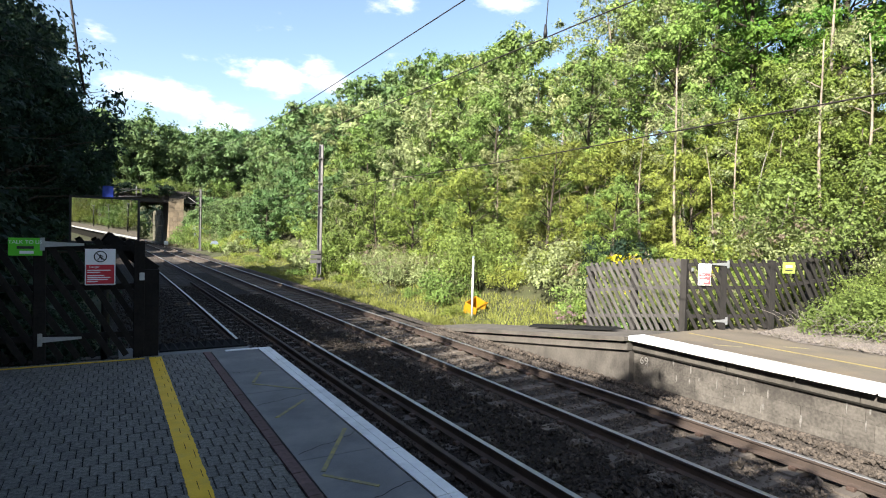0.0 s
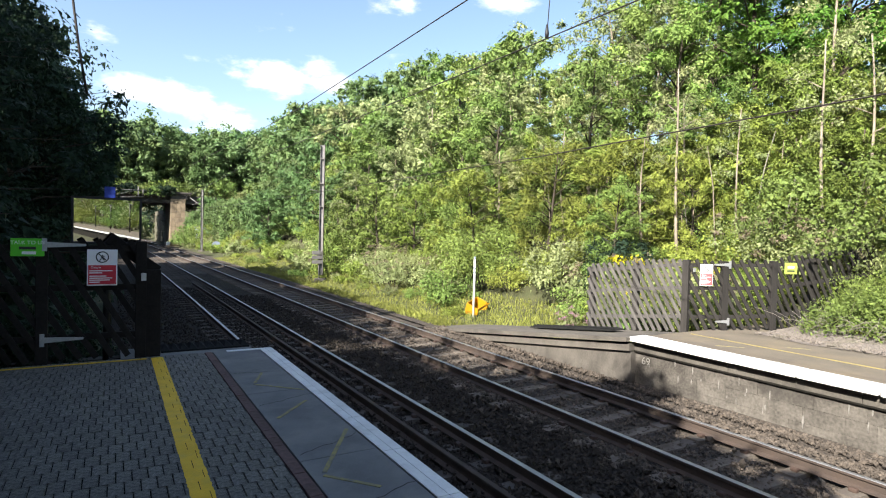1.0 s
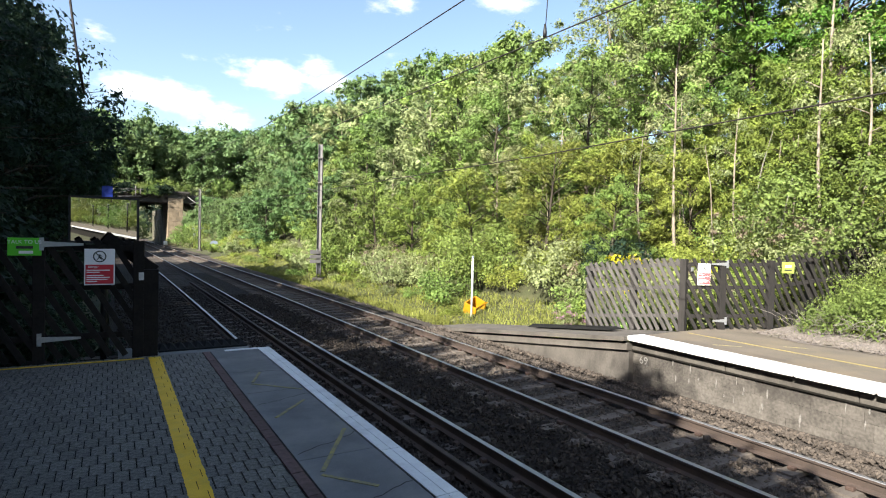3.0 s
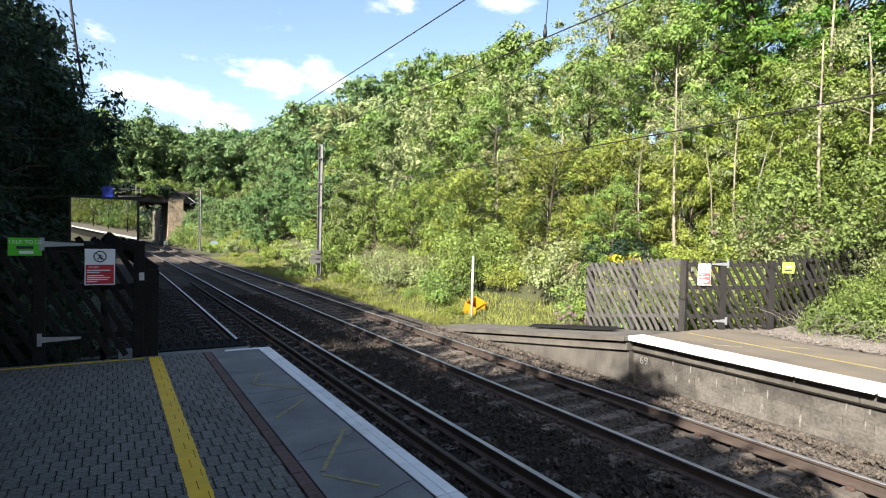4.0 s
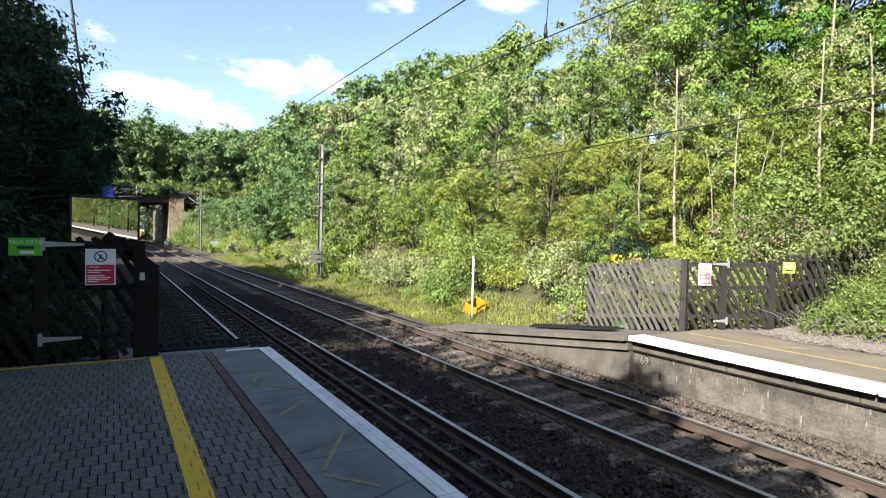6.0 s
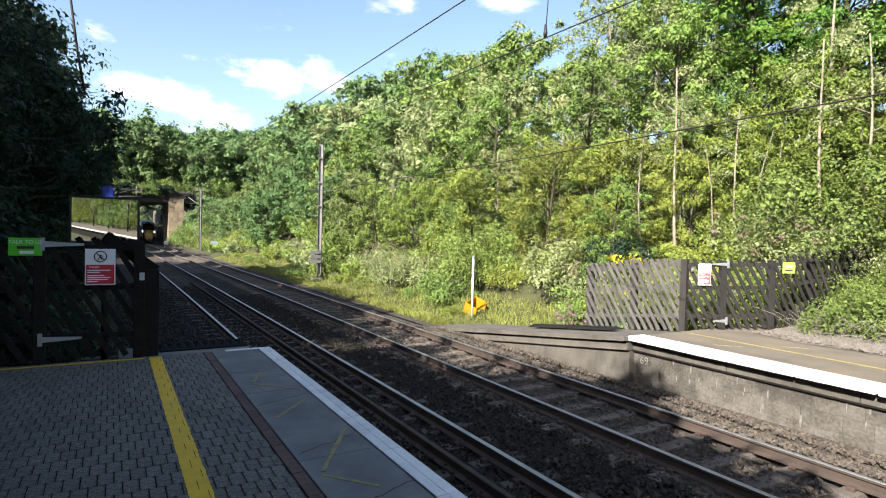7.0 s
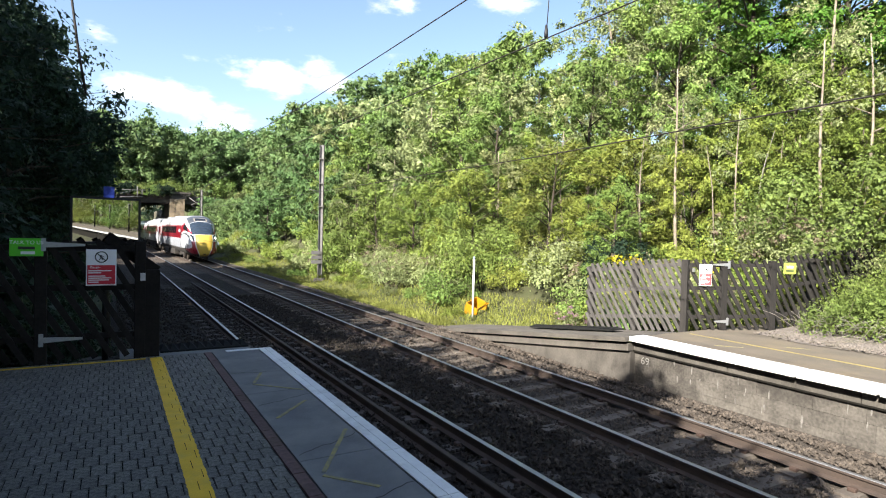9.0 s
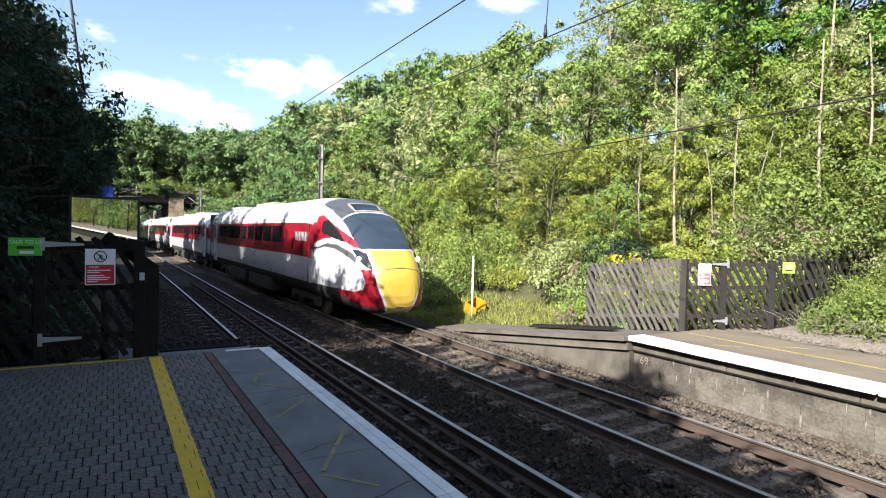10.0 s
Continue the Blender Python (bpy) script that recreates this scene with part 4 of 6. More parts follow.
def plants():
    rnd = random.Random(21)
    spec = {  # seed, height, radius, bare part, leaf, bark, clumps, leaves, size, girth
        "ash": (1, 9.5, 3.0, 0.2, "leaf", "bark", 160, 56, 0.135, 0.12), "ashb": (2, 8.5, 2.6, 0.16, "leaf", "bark", 150, 56, 0.13, 0.12),
        "grey": (3, 10, 2.9, 0.26, "leaf_grey", "pale_bark", 140, 54, 0.125, 0.1), "greyb": (4, 9, 2.3, 0.28, "leaf_grey", "pale_bark", 120, 54, 0.12, 0.09),
        "willow": (5, 7.5, 2.8, 0.1, "leaf_yellow", "bark", 160, 60, 0.12, 0.1), "willowb": (6, 6.5, 2.5, 0.08, "leaf_yellow", "bark", 150, 60, 0.12, 0.1),
        "maple": (7, 11, 3.8, 0.3, "leaf_fresh", "bark", 160, 66, 0.16, 0.15), "dark": (8, 9, 3.2, 0.12, "leaf_dark_shade", "bark", 160, 50, 0.19, 0.13),
        "birch": (10, 10, 1.8, 0.5, "leaf_grey", "pale_bark", 60, 34, 0.12, 0.062), "bare": (11, 8, 1.6, 0.55, "leaf_grey", "pale_bark", 24, 18, 0.12, 0.055)}
    T, F = {}, {}
    for k, (sd, H, R, cl, lf, bk, n, per, size, g) in spec.items():
        if k != "dark":
            T[k] = make_tree(sd, H, R, cl, M[lf], M[bk], int(n * 0.6), int(per * 2.1), size * 0.7, girth=g, flat=0.5 if k == "maple" else 0.75, spread=1.0, core=0.0 if k in ("birch", "bare") else 0.32)
        if k not in ("birch", "bare"):
            F[k] = make_tree(sd + 50, H, R, cl, M[lf], M[bk], int(n * 0.56), 54, size * 1.1, girth=g, flat=0.75, spread=1.0, core=0.3)
    T["dark"] = make_tree(8, 9, 3.2, 0.1, M["leaf_dark_shade"], M["bark"], 140, 90, 0.1, tight=1.1, core=0.25)
    F["mid"] = make_tree(61, 8.8, 3.0, 0.12, M["leaf_mid"], M["bark"], 130, 50, 0.17, core=0.3)
    F["midb"] = make_tree(62, 7.6, 3.1, 0.08, M["leaf_mid"], M["bark"], 130, 50, 0.17, flat=0.75, core=0.3)
    # coarse crowns whose purpose is to block sun and sky light
    F["shade"] = make_tree(12, 9.3, 3.4, 0.06, M["leaf_dark_shade"], M["bark"], 190, 28, 0.6, tight=1.2)
    F["canopy"] = make_tree(14, 9.3, 3.2, 0.42, M["leaf_dark_shade"], M["bark"], 160, 15, 0.6)
    F["overhang"] = make_tree(16, 6.7, 3.0, 0.7, M["leaf_dark_shade"], M["bark"], 130, 30, 0.5, tight=1.15)
    F["wood"] = make_tree(13, 10, 4.2, 0.02, M["leaf_haze"], M["bark"], 140, 52, 0.25, flat=0.8, core=0.3)
    F["woodb"] = make_tree(19, 9, 4.6, 0.02, M["leaf_mid"], M["bark"], 140, 52, 0.25, flat=0.8, core=0.3)
    bspec = {"shrub": (31, 2.6, 1.6, "leaf", 84, 62, 0.085, None), "shrubb": (32, 2.2, 1.5, "leaf_yellow", 80, 58, 0.085, None), "shrubc": (33, 1.9, 1.4, "leaf_grey", 60, 50, 0.10, None),
             "dark": (34, 2.4, 1.2, "leaf_dark_shade", 60, 54, 0.12, None), "low": (35, 1.1, 1.2, "leaf_yellow", 45, 44, 0.09, None), "lowb": (36, 1.2, 1.2, "leaf", 45, 44, 0.09, None),
             "flower": (37, 1.0, 0.6, "leaf", 24, 34, 0.08, "yellow_flower"), "pink": (38, 1.1, 0.8, "leaf_grey", 26, 34, 0.08, "pink"), "pale": (39, 1.5, 1.2, "leaf_grey", 40, 44, 0.09, "dry")}
    B, G = {}, {}
    for k, (sd, H, R, lf, n, per, size, fl) in bspec.items():
        B[k] = make_bush(sd, H, R, M[lf], n, int(per * 1.6), size * 0.6, M[fl] if fl else None)
        G[k] = make_bush(sd + 50, H, R, M[lf], int(n * 0.8), 52, size * 1.0, M[fl] if fl else None)
    LT = {"ash": "leafy green ash tree on the sunlit bank", "grey": "grey-green tree with slender pale trunk", "willow": "yellow-green young willow on the bank",
          "maple": "tall bright green broadleaf tree", "dark": "tree in deep shade, the shade put into its leaf colour", "mid": "green broadleaf tree on the bank", "birch": "slim birch with pale bare trunk", "bare": "thin half-bare tree with pale stem"}

    def tree(tab, k, x, y, sc, group, z=None, label=None):
        stand(tab[k], x, y, sc, rnd.uniform(0, 360), z=z, label=label or LT[k.rstrip("b")], category="tree", group=group)
    SUNNY, SHADY = "trees on the sunlit bank", "shaded trees on the bank"
    # right bank, in rows up the slope
    rows = [(13.9, 2.6, ("willowb", "willow", "ashb", "willowb", "greyb"), 0.6), (16.6, 2.9, ("willow", "ashb", "greyb", "ash", "willowb"), 0.8),
            (20.0, 3.2, ("ash", "grey", "willow", "ashb", "greyb"), 0.97), (24.0, 3.4, ("ash", "grey", "greyb", "ash", "ashb"), 1.08), (28.5, 5.2, ("grey", "ash", "ashb", "ash"), 1.15)]
    for r, (x0, stepy, kinds, sc) in enumerate(rows):
        y = -2.0 + rnd.random() * 2
        while y < 100:
            k = rnd.choice(kinds)
            if y < 15 and r >= 3 and rnd.random() < 0.85 or y < 8 and r == 2:
                k = "maple"
            if r < 2 and y < 15 and k.startswith("grey"):
                k = "willow"
            if r >= 2 and 16 < y < 27 and rnd.random() < 0.7:
                k = rnd.choice(("grey", "greyb"))
            if r == 2 and 8 <= y < 15 and k.startswith("grey"):
                k = "ash"
            x = x0 + rnd.uniform(-1.2, 1.2) + bend(y)
            low = 1.0
            if y < 15 and r < 2:
                low = 0.85
                if y < 9:
                    x = max(x, 16.2 + r * 0.8)
            near = y < (27, 25, 22, 16, 9)[r]
            if y > 25 and k.startswith("willow"):
                k = rnd.choice(("ash", "ashb", "grey"))
            if y > 34 and rnd.random() < 0.25 + 0.03 * (y - 34):
                k = rnd.choice(("mid", "midb"))
            if y > 62 and r in (1, 2, 4):
                y += 6
                continue
            yy = y + rnd.uniform(-0.9, 0.9)
            size = low * sc * rnd.uniform(0.85, 1.15) * (1 + (0.34 if r >= 2 else 0.12) * min(1, max(0, y - 32) / 25))
            tall = {"ash": 9.5, "ashb": 8.5, "grey": 10.0, "greyb": 9.0, "mid": 8.8, "midb": 7.8, "maple": 11.0, "willow": 7.5, "willowb": 6.5}[k]
            room = (crest(x, yy) - height(x - bend(yy), yy)) / tall
            if r >= 3:
                size = room * rnd.uniform(0.88, 1.04)
            if r < 3:
                size = min(size, room * 0.92)
            if r == 2 and 8.5 < yy < 16.5 or r > 2 and yy < 18.5:      # a glade under the tall maples
                y += stepy
                continue
            tree(T if near else F, k, x, yy, size, SUNNY)
            y += stepy * (1.0 if y < 45 else 1.5)
    for k, px, py, sc in (("birch", 15.3, 11.5, 0.62), ("bare", 14.3, 10.7, 0.85), ("bare", 15.2, 7.2, 0.8), ("birch", 19.0, 9.3, 0.95), ("bare", 19.5, 21, 0.8), ("bare", 14.6, 12.4, 0.6), ("bare", 15.5, 17.0, 0.7),
                          ("bare", 15.6, 6.6, 0.8), ("bare", 18, 28, 0.8), ("bare", 14.9, 9.6, 0.6), ("bare", 17, 24, 0.8), ("bare", 18, 17.5, 0.9)):
        tree(T, k, px, py, sc, SUNNY)
    for k, px, py, sc in (("willow", 16.3, 5.6, 0.52), ("willowb", 16.9, 8.2, 0.58), ("willowb", 15.4, 9.8, 0.55), ("willow", 17.6, 6.8, 0.55), ("willowb", 16.4, 3.6, 0.6), ("willow", 15.0, 12.8, 0.6), ("willowb", 14.8, 10.8, 0.55), ("willow", 16.4, 10.4, 0.66), ("willowb", 18.2, 9.2, 0.75), ("ash", 22.0, 18.6, 1.0), ("grey", 24.0, 21.6, 1.1), ("ashb", 20.5, 15.8, 0.9)):
        tree(T, k, px, py, sc, SUNNY)
    for px, py, sc in ((24.2, 11.2, 1.05), (23.6, 14.4, 1.0), (25.0, 17.2, 1.0), (27.5, 13.0, 1.0), (22.8, 7.6, 1.0), (26.0, 5.0, 1.1), (24.0, 2.5, 1.1), (28.5, 19.5, 0.9)):
        tree(T, "maple", px, py, sc, SUNNY)
    for px, py, sc in ((29.0, 8.5, 0.62), (29.5, 12.5, 0.5), (30.0, 15.5, 0.55), (30.0, 18.5, 0.6), (29.5, 4.5, 0.7)):
        tree(F, "mid", px, py, sc, SUNNY)
    for px, py, sc in ((19.6, 9.6, 0.42), (20.2, 12.0, 0.45), (19.8, 14.6, 0.5), (21.2, 10.6, 0.4), (18.0, 11.6, 0.5)):
        tree(T, "willowb", px, py, sc, SUNNY)
    # shrubs along the foot of the bank and between the trunks
    y = 3.0
    while y < 95:
        tab = B if y < 28 else G
        for x0, kinds in ((12.9, ("shrub", "shrubb", "shrubc", "low", "lowb", "pale")), (11.6, ("low", "lowb", "pale", "low"))):
            if x0 < 12 and (y < 12 or rnd.random() < 0.45):
                continue
            x = x0 + rnd.uniform(-0.6, 0.6) + bend(y)
            if y < 8.8:
                x = (15.8 if y < 7.2 else 14.6) + rnd.uniform(-0.4, 0.5)
            stand(tab[rnd.choice(kinds)], x, y + rnd.uniform(-0.7, 0.7), rnd.uniform(0.8, 1.2), rnd.uniform(0, 360), label="leafy green shrub at the foot of the bank", category="shrub", group="shrubs along the bank")
        if y > 13.5 and rnd.random() < 0.75:
            stand(tab[rnd.choice(("low", "lowb", "pale"))], 10.6 + rnd.uniform(-0.5, 0.6) + bend(y), y, rnd.uniform(0.3, 0.5), rnd.uniform(0, 360), label="low weeds on the verge", category="weeds", group="weeds on the verge")
        for x0 in (15.2, 18.3, 22):
            if rnd.random() < 0.38:
                stand((tab if x0 < 16 or y < 16 else G)[rnd.choice(("shrub", "shrubb", "shrubc", "shrub"))], x0 + rnd.uniform(-1, 1) + bend(y), y + rnd.uniform(-1, 1), rnd.uniform(1.0, 1.5), rnd.uniform(0, 360), label="leafy green shrub between the trees", category="shrub", group="shrubs along the bank")
        y += 1.5 if y < 40 else 2.8
    stand(B["dark"], 13.2, 11.8, 1.0, label="dark green rounded shrub", category="shrub")
    stand(B["flower"], 12.6, 11.15, 1.95, label="shrub with yellow flower heads behind the fence", category="shrub")
    stand(B["flower"], 13.4, 9.07, 1.3, label="shrub with yellow flower heads behind the fence", category="shrub")
    stand(B["pink"], 10.9, 11.6, 0.75, label="pink-flowered weeds on the bank", category="weeds")
    stand(B["pink"], 14.6, 5.5, 0.9, label="pink-flowered weeds by the fence", category="weeds")
    for x, y in ((13.2, 4.7), (13.7, 4.2), (13.3, 3.6), (13.7, 2.9), (14.3, 4.0)):
        stand(B["lowb"], x, y, 0.9, z=0.85, label="low green bramble beside the far platform", category="shrub", group="brambles by the platform")
    for k, x, y, sc in (("lowb", 12.75, 5.75, 0.8), ("shrub", 13.2, 5.35, 0.5), ("shrub", 13.7, 5.6, 0.6), ("lowb", 13.2, 4.9, 0.9), ("shrub", 14.0, 4.6, 0.6), ("shrub", 14.6, 4.9, 0.6), ("lowb", 14.0, 5.2, 0.8), ("shrub", 15.2, 4.3, 0.7), ("lowb", 14.6, 3.4, 0.9), ("low", 13.6, 5.0, 0.5), ("pink", 14.9, 5.4, 0.9), ("shrubb", 15.6, 5.1, 0.7)):
        stand(B[k], x, y, sc, z=0.85 if x < 14.4 else None, label="green bramble over the end of the timber fence", category="shrub", group="brambles by the platform")
    for i in range(44):
        x, y = rnd.uniform(11.6, 15.8), rnd.uniform(5.6, 11.2)
        if y - 7.4 < (10.9 - x) * 0.42 + 0.6:
            continue
        stand(B[rnd.choice(("low", "lowb", "pale", "low", "lowb"))], x, y, rnd.uniform(0.75, 1.15), rnd.uniform(0, 360), label="sunlit bramble on the bank behind the fence", category="shrub", group="brambles by the platform")
    rnd = random.Random(77)
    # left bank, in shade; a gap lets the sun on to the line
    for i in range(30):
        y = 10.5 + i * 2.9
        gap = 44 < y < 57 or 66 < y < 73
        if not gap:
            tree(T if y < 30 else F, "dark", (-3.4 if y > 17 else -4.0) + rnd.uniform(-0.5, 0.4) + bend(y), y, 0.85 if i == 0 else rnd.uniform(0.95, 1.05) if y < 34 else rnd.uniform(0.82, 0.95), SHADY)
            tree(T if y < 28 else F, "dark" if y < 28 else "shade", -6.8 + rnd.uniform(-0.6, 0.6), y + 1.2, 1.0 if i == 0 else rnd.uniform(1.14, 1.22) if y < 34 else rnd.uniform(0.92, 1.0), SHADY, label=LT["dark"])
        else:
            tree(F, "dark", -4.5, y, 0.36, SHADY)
    # trees beside and behind the camera, mostly unseen, set to cast the shade
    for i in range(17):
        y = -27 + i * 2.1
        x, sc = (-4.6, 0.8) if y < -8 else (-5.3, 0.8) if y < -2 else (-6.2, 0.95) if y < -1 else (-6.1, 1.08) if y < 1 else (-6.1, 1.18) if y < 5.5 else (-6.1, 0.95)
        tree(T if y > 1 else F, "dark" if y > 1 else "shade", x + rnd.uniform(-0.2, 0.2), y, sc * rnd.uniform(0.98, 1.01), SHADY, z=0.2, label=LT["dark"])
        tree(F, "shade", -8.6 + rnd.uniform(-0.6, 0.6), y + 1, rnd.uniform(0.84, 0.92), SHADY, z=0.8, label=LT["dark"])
    # more crowns added here to thicken the shade on platform and line
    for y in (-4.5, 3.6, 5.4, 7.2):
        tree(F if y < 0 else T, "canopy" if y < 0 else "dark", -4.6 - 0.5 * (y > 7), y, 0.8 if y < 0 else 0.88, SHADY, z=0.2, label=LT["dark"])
    # unseen crowns added overhead to darken the left of the paving
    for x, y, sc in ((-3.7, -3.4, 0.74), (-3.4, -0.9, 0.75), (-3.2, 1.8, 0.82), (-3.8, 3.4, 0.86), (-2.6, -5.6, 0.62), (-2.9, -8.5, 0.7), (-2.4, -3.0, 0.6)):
        tree(F, "overhang", x, y, sc, SHADY, z=0.2, label="unseen tree added to shade the back of the platform")
    for i in range(20):
        y = 9.6 + i * 1.9
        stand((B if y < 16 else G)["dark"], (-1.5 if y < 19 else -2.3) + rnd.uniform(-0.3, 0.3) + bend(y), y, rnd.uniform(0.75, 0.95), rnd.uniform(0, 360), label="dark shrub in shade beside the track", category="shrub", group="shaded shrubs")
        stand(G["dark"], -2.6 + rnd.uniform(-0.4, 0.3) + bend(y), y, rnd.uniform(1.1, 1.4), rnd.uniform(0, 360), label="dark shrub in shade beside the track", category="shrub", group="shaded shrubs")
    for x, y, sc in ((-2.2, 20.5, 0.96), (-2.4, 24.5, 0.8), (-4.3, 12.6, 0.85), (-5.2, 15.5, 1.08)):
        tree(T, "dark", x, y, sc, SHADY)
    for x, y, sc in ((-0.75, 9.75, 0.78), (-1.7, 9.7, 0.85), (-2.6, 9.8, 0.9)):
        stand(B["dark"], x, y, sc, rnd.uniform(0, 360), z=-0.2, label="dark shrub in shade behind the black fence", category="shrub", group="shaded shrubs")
    rnd = random.Random(78)
    # woods on the height beyond the bridge
    for r, (y0, sc, n, gap) in enumerate(((105, 1.12, 10, 4.6), (110.0, 1.4, 10, 4.8), (117.0, 1.6, 8, 6.4))):
        for i in range(n):
            x, y = -9 + i * gap + rnd.uniform(-1.2, 1.2) + 2.1 * (r % 2), y0 + rnd.uniform(-1.2, 1.5)
            tree(F, rnd.choice(("wood", "woodb")), x, y, sc * rnd.uniform(0.8, 1.12), "trees beyond the bridge", z=7.4 if x < 39 else 9.0, label="distant tree on the height beyond the bridge")
    for i in range(17):
        stand(G[rnd.choice(("shrub", "shrubc", "shrub"))], -5 + i * 1.9 + rnd.uniform(-0.4, 0.4), 101.6 + rnd.uniform(-0.3, 0.3), rnd.uniform(1.1, 1.7), rnd.uniform(0, 360), z=7.45, label="green shrub on the height beyond the bridge", category="shrub", group="shrubs on the bridge")
    # trees added to shade the retaining wall and darken the bridge opening
    for x, y, sc in ((-7.0, 112, 0.7), (-8.0, 118, 0.7), (-3.0, 141, 0.6), (0.5, 150, 0.6), (3.2, 156, 0.6), (6.0, 158, 0.6)):
        tree(F, "woodb", x, y, sc, "trees beyond the bridge", label="tree added beyond the bridge to shade and darken its opening")
    for i in range(4):
        tree(F, "shade", -4.5 - 1.2 * (i % 2) + bend(112 + i * 4), 112 + i * 4, 0.82, "trees beyond the bridge", label="tree added beyond the bridge to shade and darken its opening")
    # dark-leaved trees added to close the bright gap under the bridge
    for x, y, sc in ((9.5, 172, 0.85), (12, 178, 0.9), (8.6, 187, 0.8)):
        tree(F, "dark", x, y, sc, "trees beyond the bridge", label="tree added beyond the bridge to shade and darken its opening")
    for x, y, sc in ((11.0, 93, 0.62), (12.2, 87, 0.7), (12.8, 80, 0.62), (13.6, 95, 0.85), (13.2, 73, 0.6)):
        tree(F, rnd.choice(("mid", "midb")), x, y, sc, SUNNY)
    for i in range(16):
        stand(G[rnd.choice(("shrub", "shrubc", "dark"))], -8 + i * 1.05 + rnd.uniform(-0.3, 0.3), 99.6, rnd.uniform(0.7, 1.1), rnd.uniform(0, 360), z=7.5, label="shrub growing over the bridge parapet", category="shrub", group="shrubs on the bridge")
    for x, y, sc in ((9.4, 88, 1.3), (10.3, 91, 1.6), (8.9, 95, 1.1), (11.2, 84, 1.5)):
        stand(G["shrub"], x, y, sc, rnd.uniform(0, 360), label="green shrub in front of the bridge pier", category="shrub", group="shrubs on the bridge")
    # far side of the line behind the camera
    for i in range(22):
        y = -26 - i * 6.5
        i % 2 or tree(F, "ashb", 18.5 + rnd.uniform(-1, 1), y + 3.5, rnd.uniform(1.1, 1.3), SUNNY)
        tree(F, rnd.choice(("willow", "ashb", "greyb")), 15.5 + rnd.uniform(-1, 1), y, rnd.uniform(0.9, 1.2), SUNNY)
        stand(G[rnd.choice(("shrub", "shrubb", "low"))], 13.5 + rnd.uniform(-0.4, 0.4), y + 3, rnd.uniform(1.2, 1.8), rnd.uniform(0, 360), label="leafy green shrub at the foot of the bank", category="shrub", group="shrubs along the bank")
    for tab in (T, F, B, G):
        for ob in tab.values():
            for o in list(ob.children) + [ob]:
                bpy.data.objects.remove(o)


def grass():
    rng = np.random.default_rng(9)
    out = []

    def scatter(n, o0, o1, s0, s1, h):
        s = s0 + (s1 - s0) * rng.random(n) ** 1.4
        o = o0 + (o1 - o0) * rng.random(n)
        for i in range(n):
            x, y = o[i] + bend(s[i]), s[i]
            z = height(o[i], s[i])
            w = rng.random() * 6.283
            hh = h * (0.5 + rng.random())
            lx, ly = rng.normal(size=2) * hh * 0.35
            a = 0.012 + 0.012 * rng.random()
            ca, sa = math.cos(w) * a, math.sin(w) * a
            out.append(((x - ca, y - sa, z - 0.03), (x + ca, y + sa, z - 0.03), (x + lx, y + ly, z + hh)))
    scatter(24000, 9.0, 12.4, 11.5, 60, 0.13)
    scatter(5000, 8.9, 9.5, 15.5, 45, 0.16)
    scatter(4000, 11.2, 13, 2, 8, 0.3)
    v = np.array(out).reshape(-1, 3)
    ob = quads("grass", v, len(out), M["grass"], size=3)
    tagged(ob, "sunlit yellow-green grass and weeds on the verge", "grass", kind="stuff")


# ---------------------------------------------------------------- line-side things
def mast(x, y, z, h, far=False):
    t = empty("overhead_line_mast", x, y, z, 62)
    tagged(t, "tall grey steel mast of the overhead line", "mast")
    bm = bmesh.new()
    box(bm, 0, -0.11, h / 2, 0.24, 0.016, h)
    box(bm, 0, 0.11, h / 2, 0.24, 0.016, h)
    box(bm, 0, 0, h / 2, 0.014, 0.204, h)
    part("column", bm, M["mast"], t)
    for f in (0.2, 0.55, 0.72, 0.9):
        boxed("band", 0, 0, h * f, 0.27, 0.26, 0.05, M["mast"], t)
    tube("bracket_arm", [(0, 0.1, h * 0.66), (-0.4, 0.6, h * 0.67)], 0.02, M["mast"], t)
    tube("bracket_arm", [(0, -0.1, h * 0.82), (-3.2, -0.1, h * 0.74)], 0.03, M["mast"], t) if far else None
    tube("bracket_arm", [(0, -0.1, h * 0.66), (-3.2, -0.1, h * 0.72)], 0.025, M["mast"], t) if far else None
    boxed("foundation", 0, 0, 0.02, 0.6, 0.6, 0.3, M["concrete"], t, bev=0.02)
    return t


def gantry():
    """Mast on the shaded side with its arms and insulators over the near track."""
    t = empty("overhead_line_mast", -0.9, 76, -0.2)
    tagged(t, "steel mast with bracket arms and insulators in shade", "mast")
    boxed("column", 0, 0, 3.9, 0.22, 0.22, 8.2, M["mast"], t, bev=0.01)
    boxed("foundation", 0, 0, 0.0, 0.7, 0.7, 0.5, M["concrete"], t, bev=0.03)
    for z0, z1, x in ((7.2, 7.35, 4.3), (6.3, 6.55, 4.0), (6.35, 7.2, 2.9)):
        tube("bracket_arm", [(0.1, 0, z0), (x, 0, z1)], 0.045, M["mast"], t)
    for x, z in ((3.4, 6.9), (3.4, 7.4), (3.9, 7.1)):
        tube("insulator", [(x, 0, z - 0.35), (x, 0, z), (x, 0, z + 0.35)], [0.04, 0.07, 0.04], M["mast"], t)


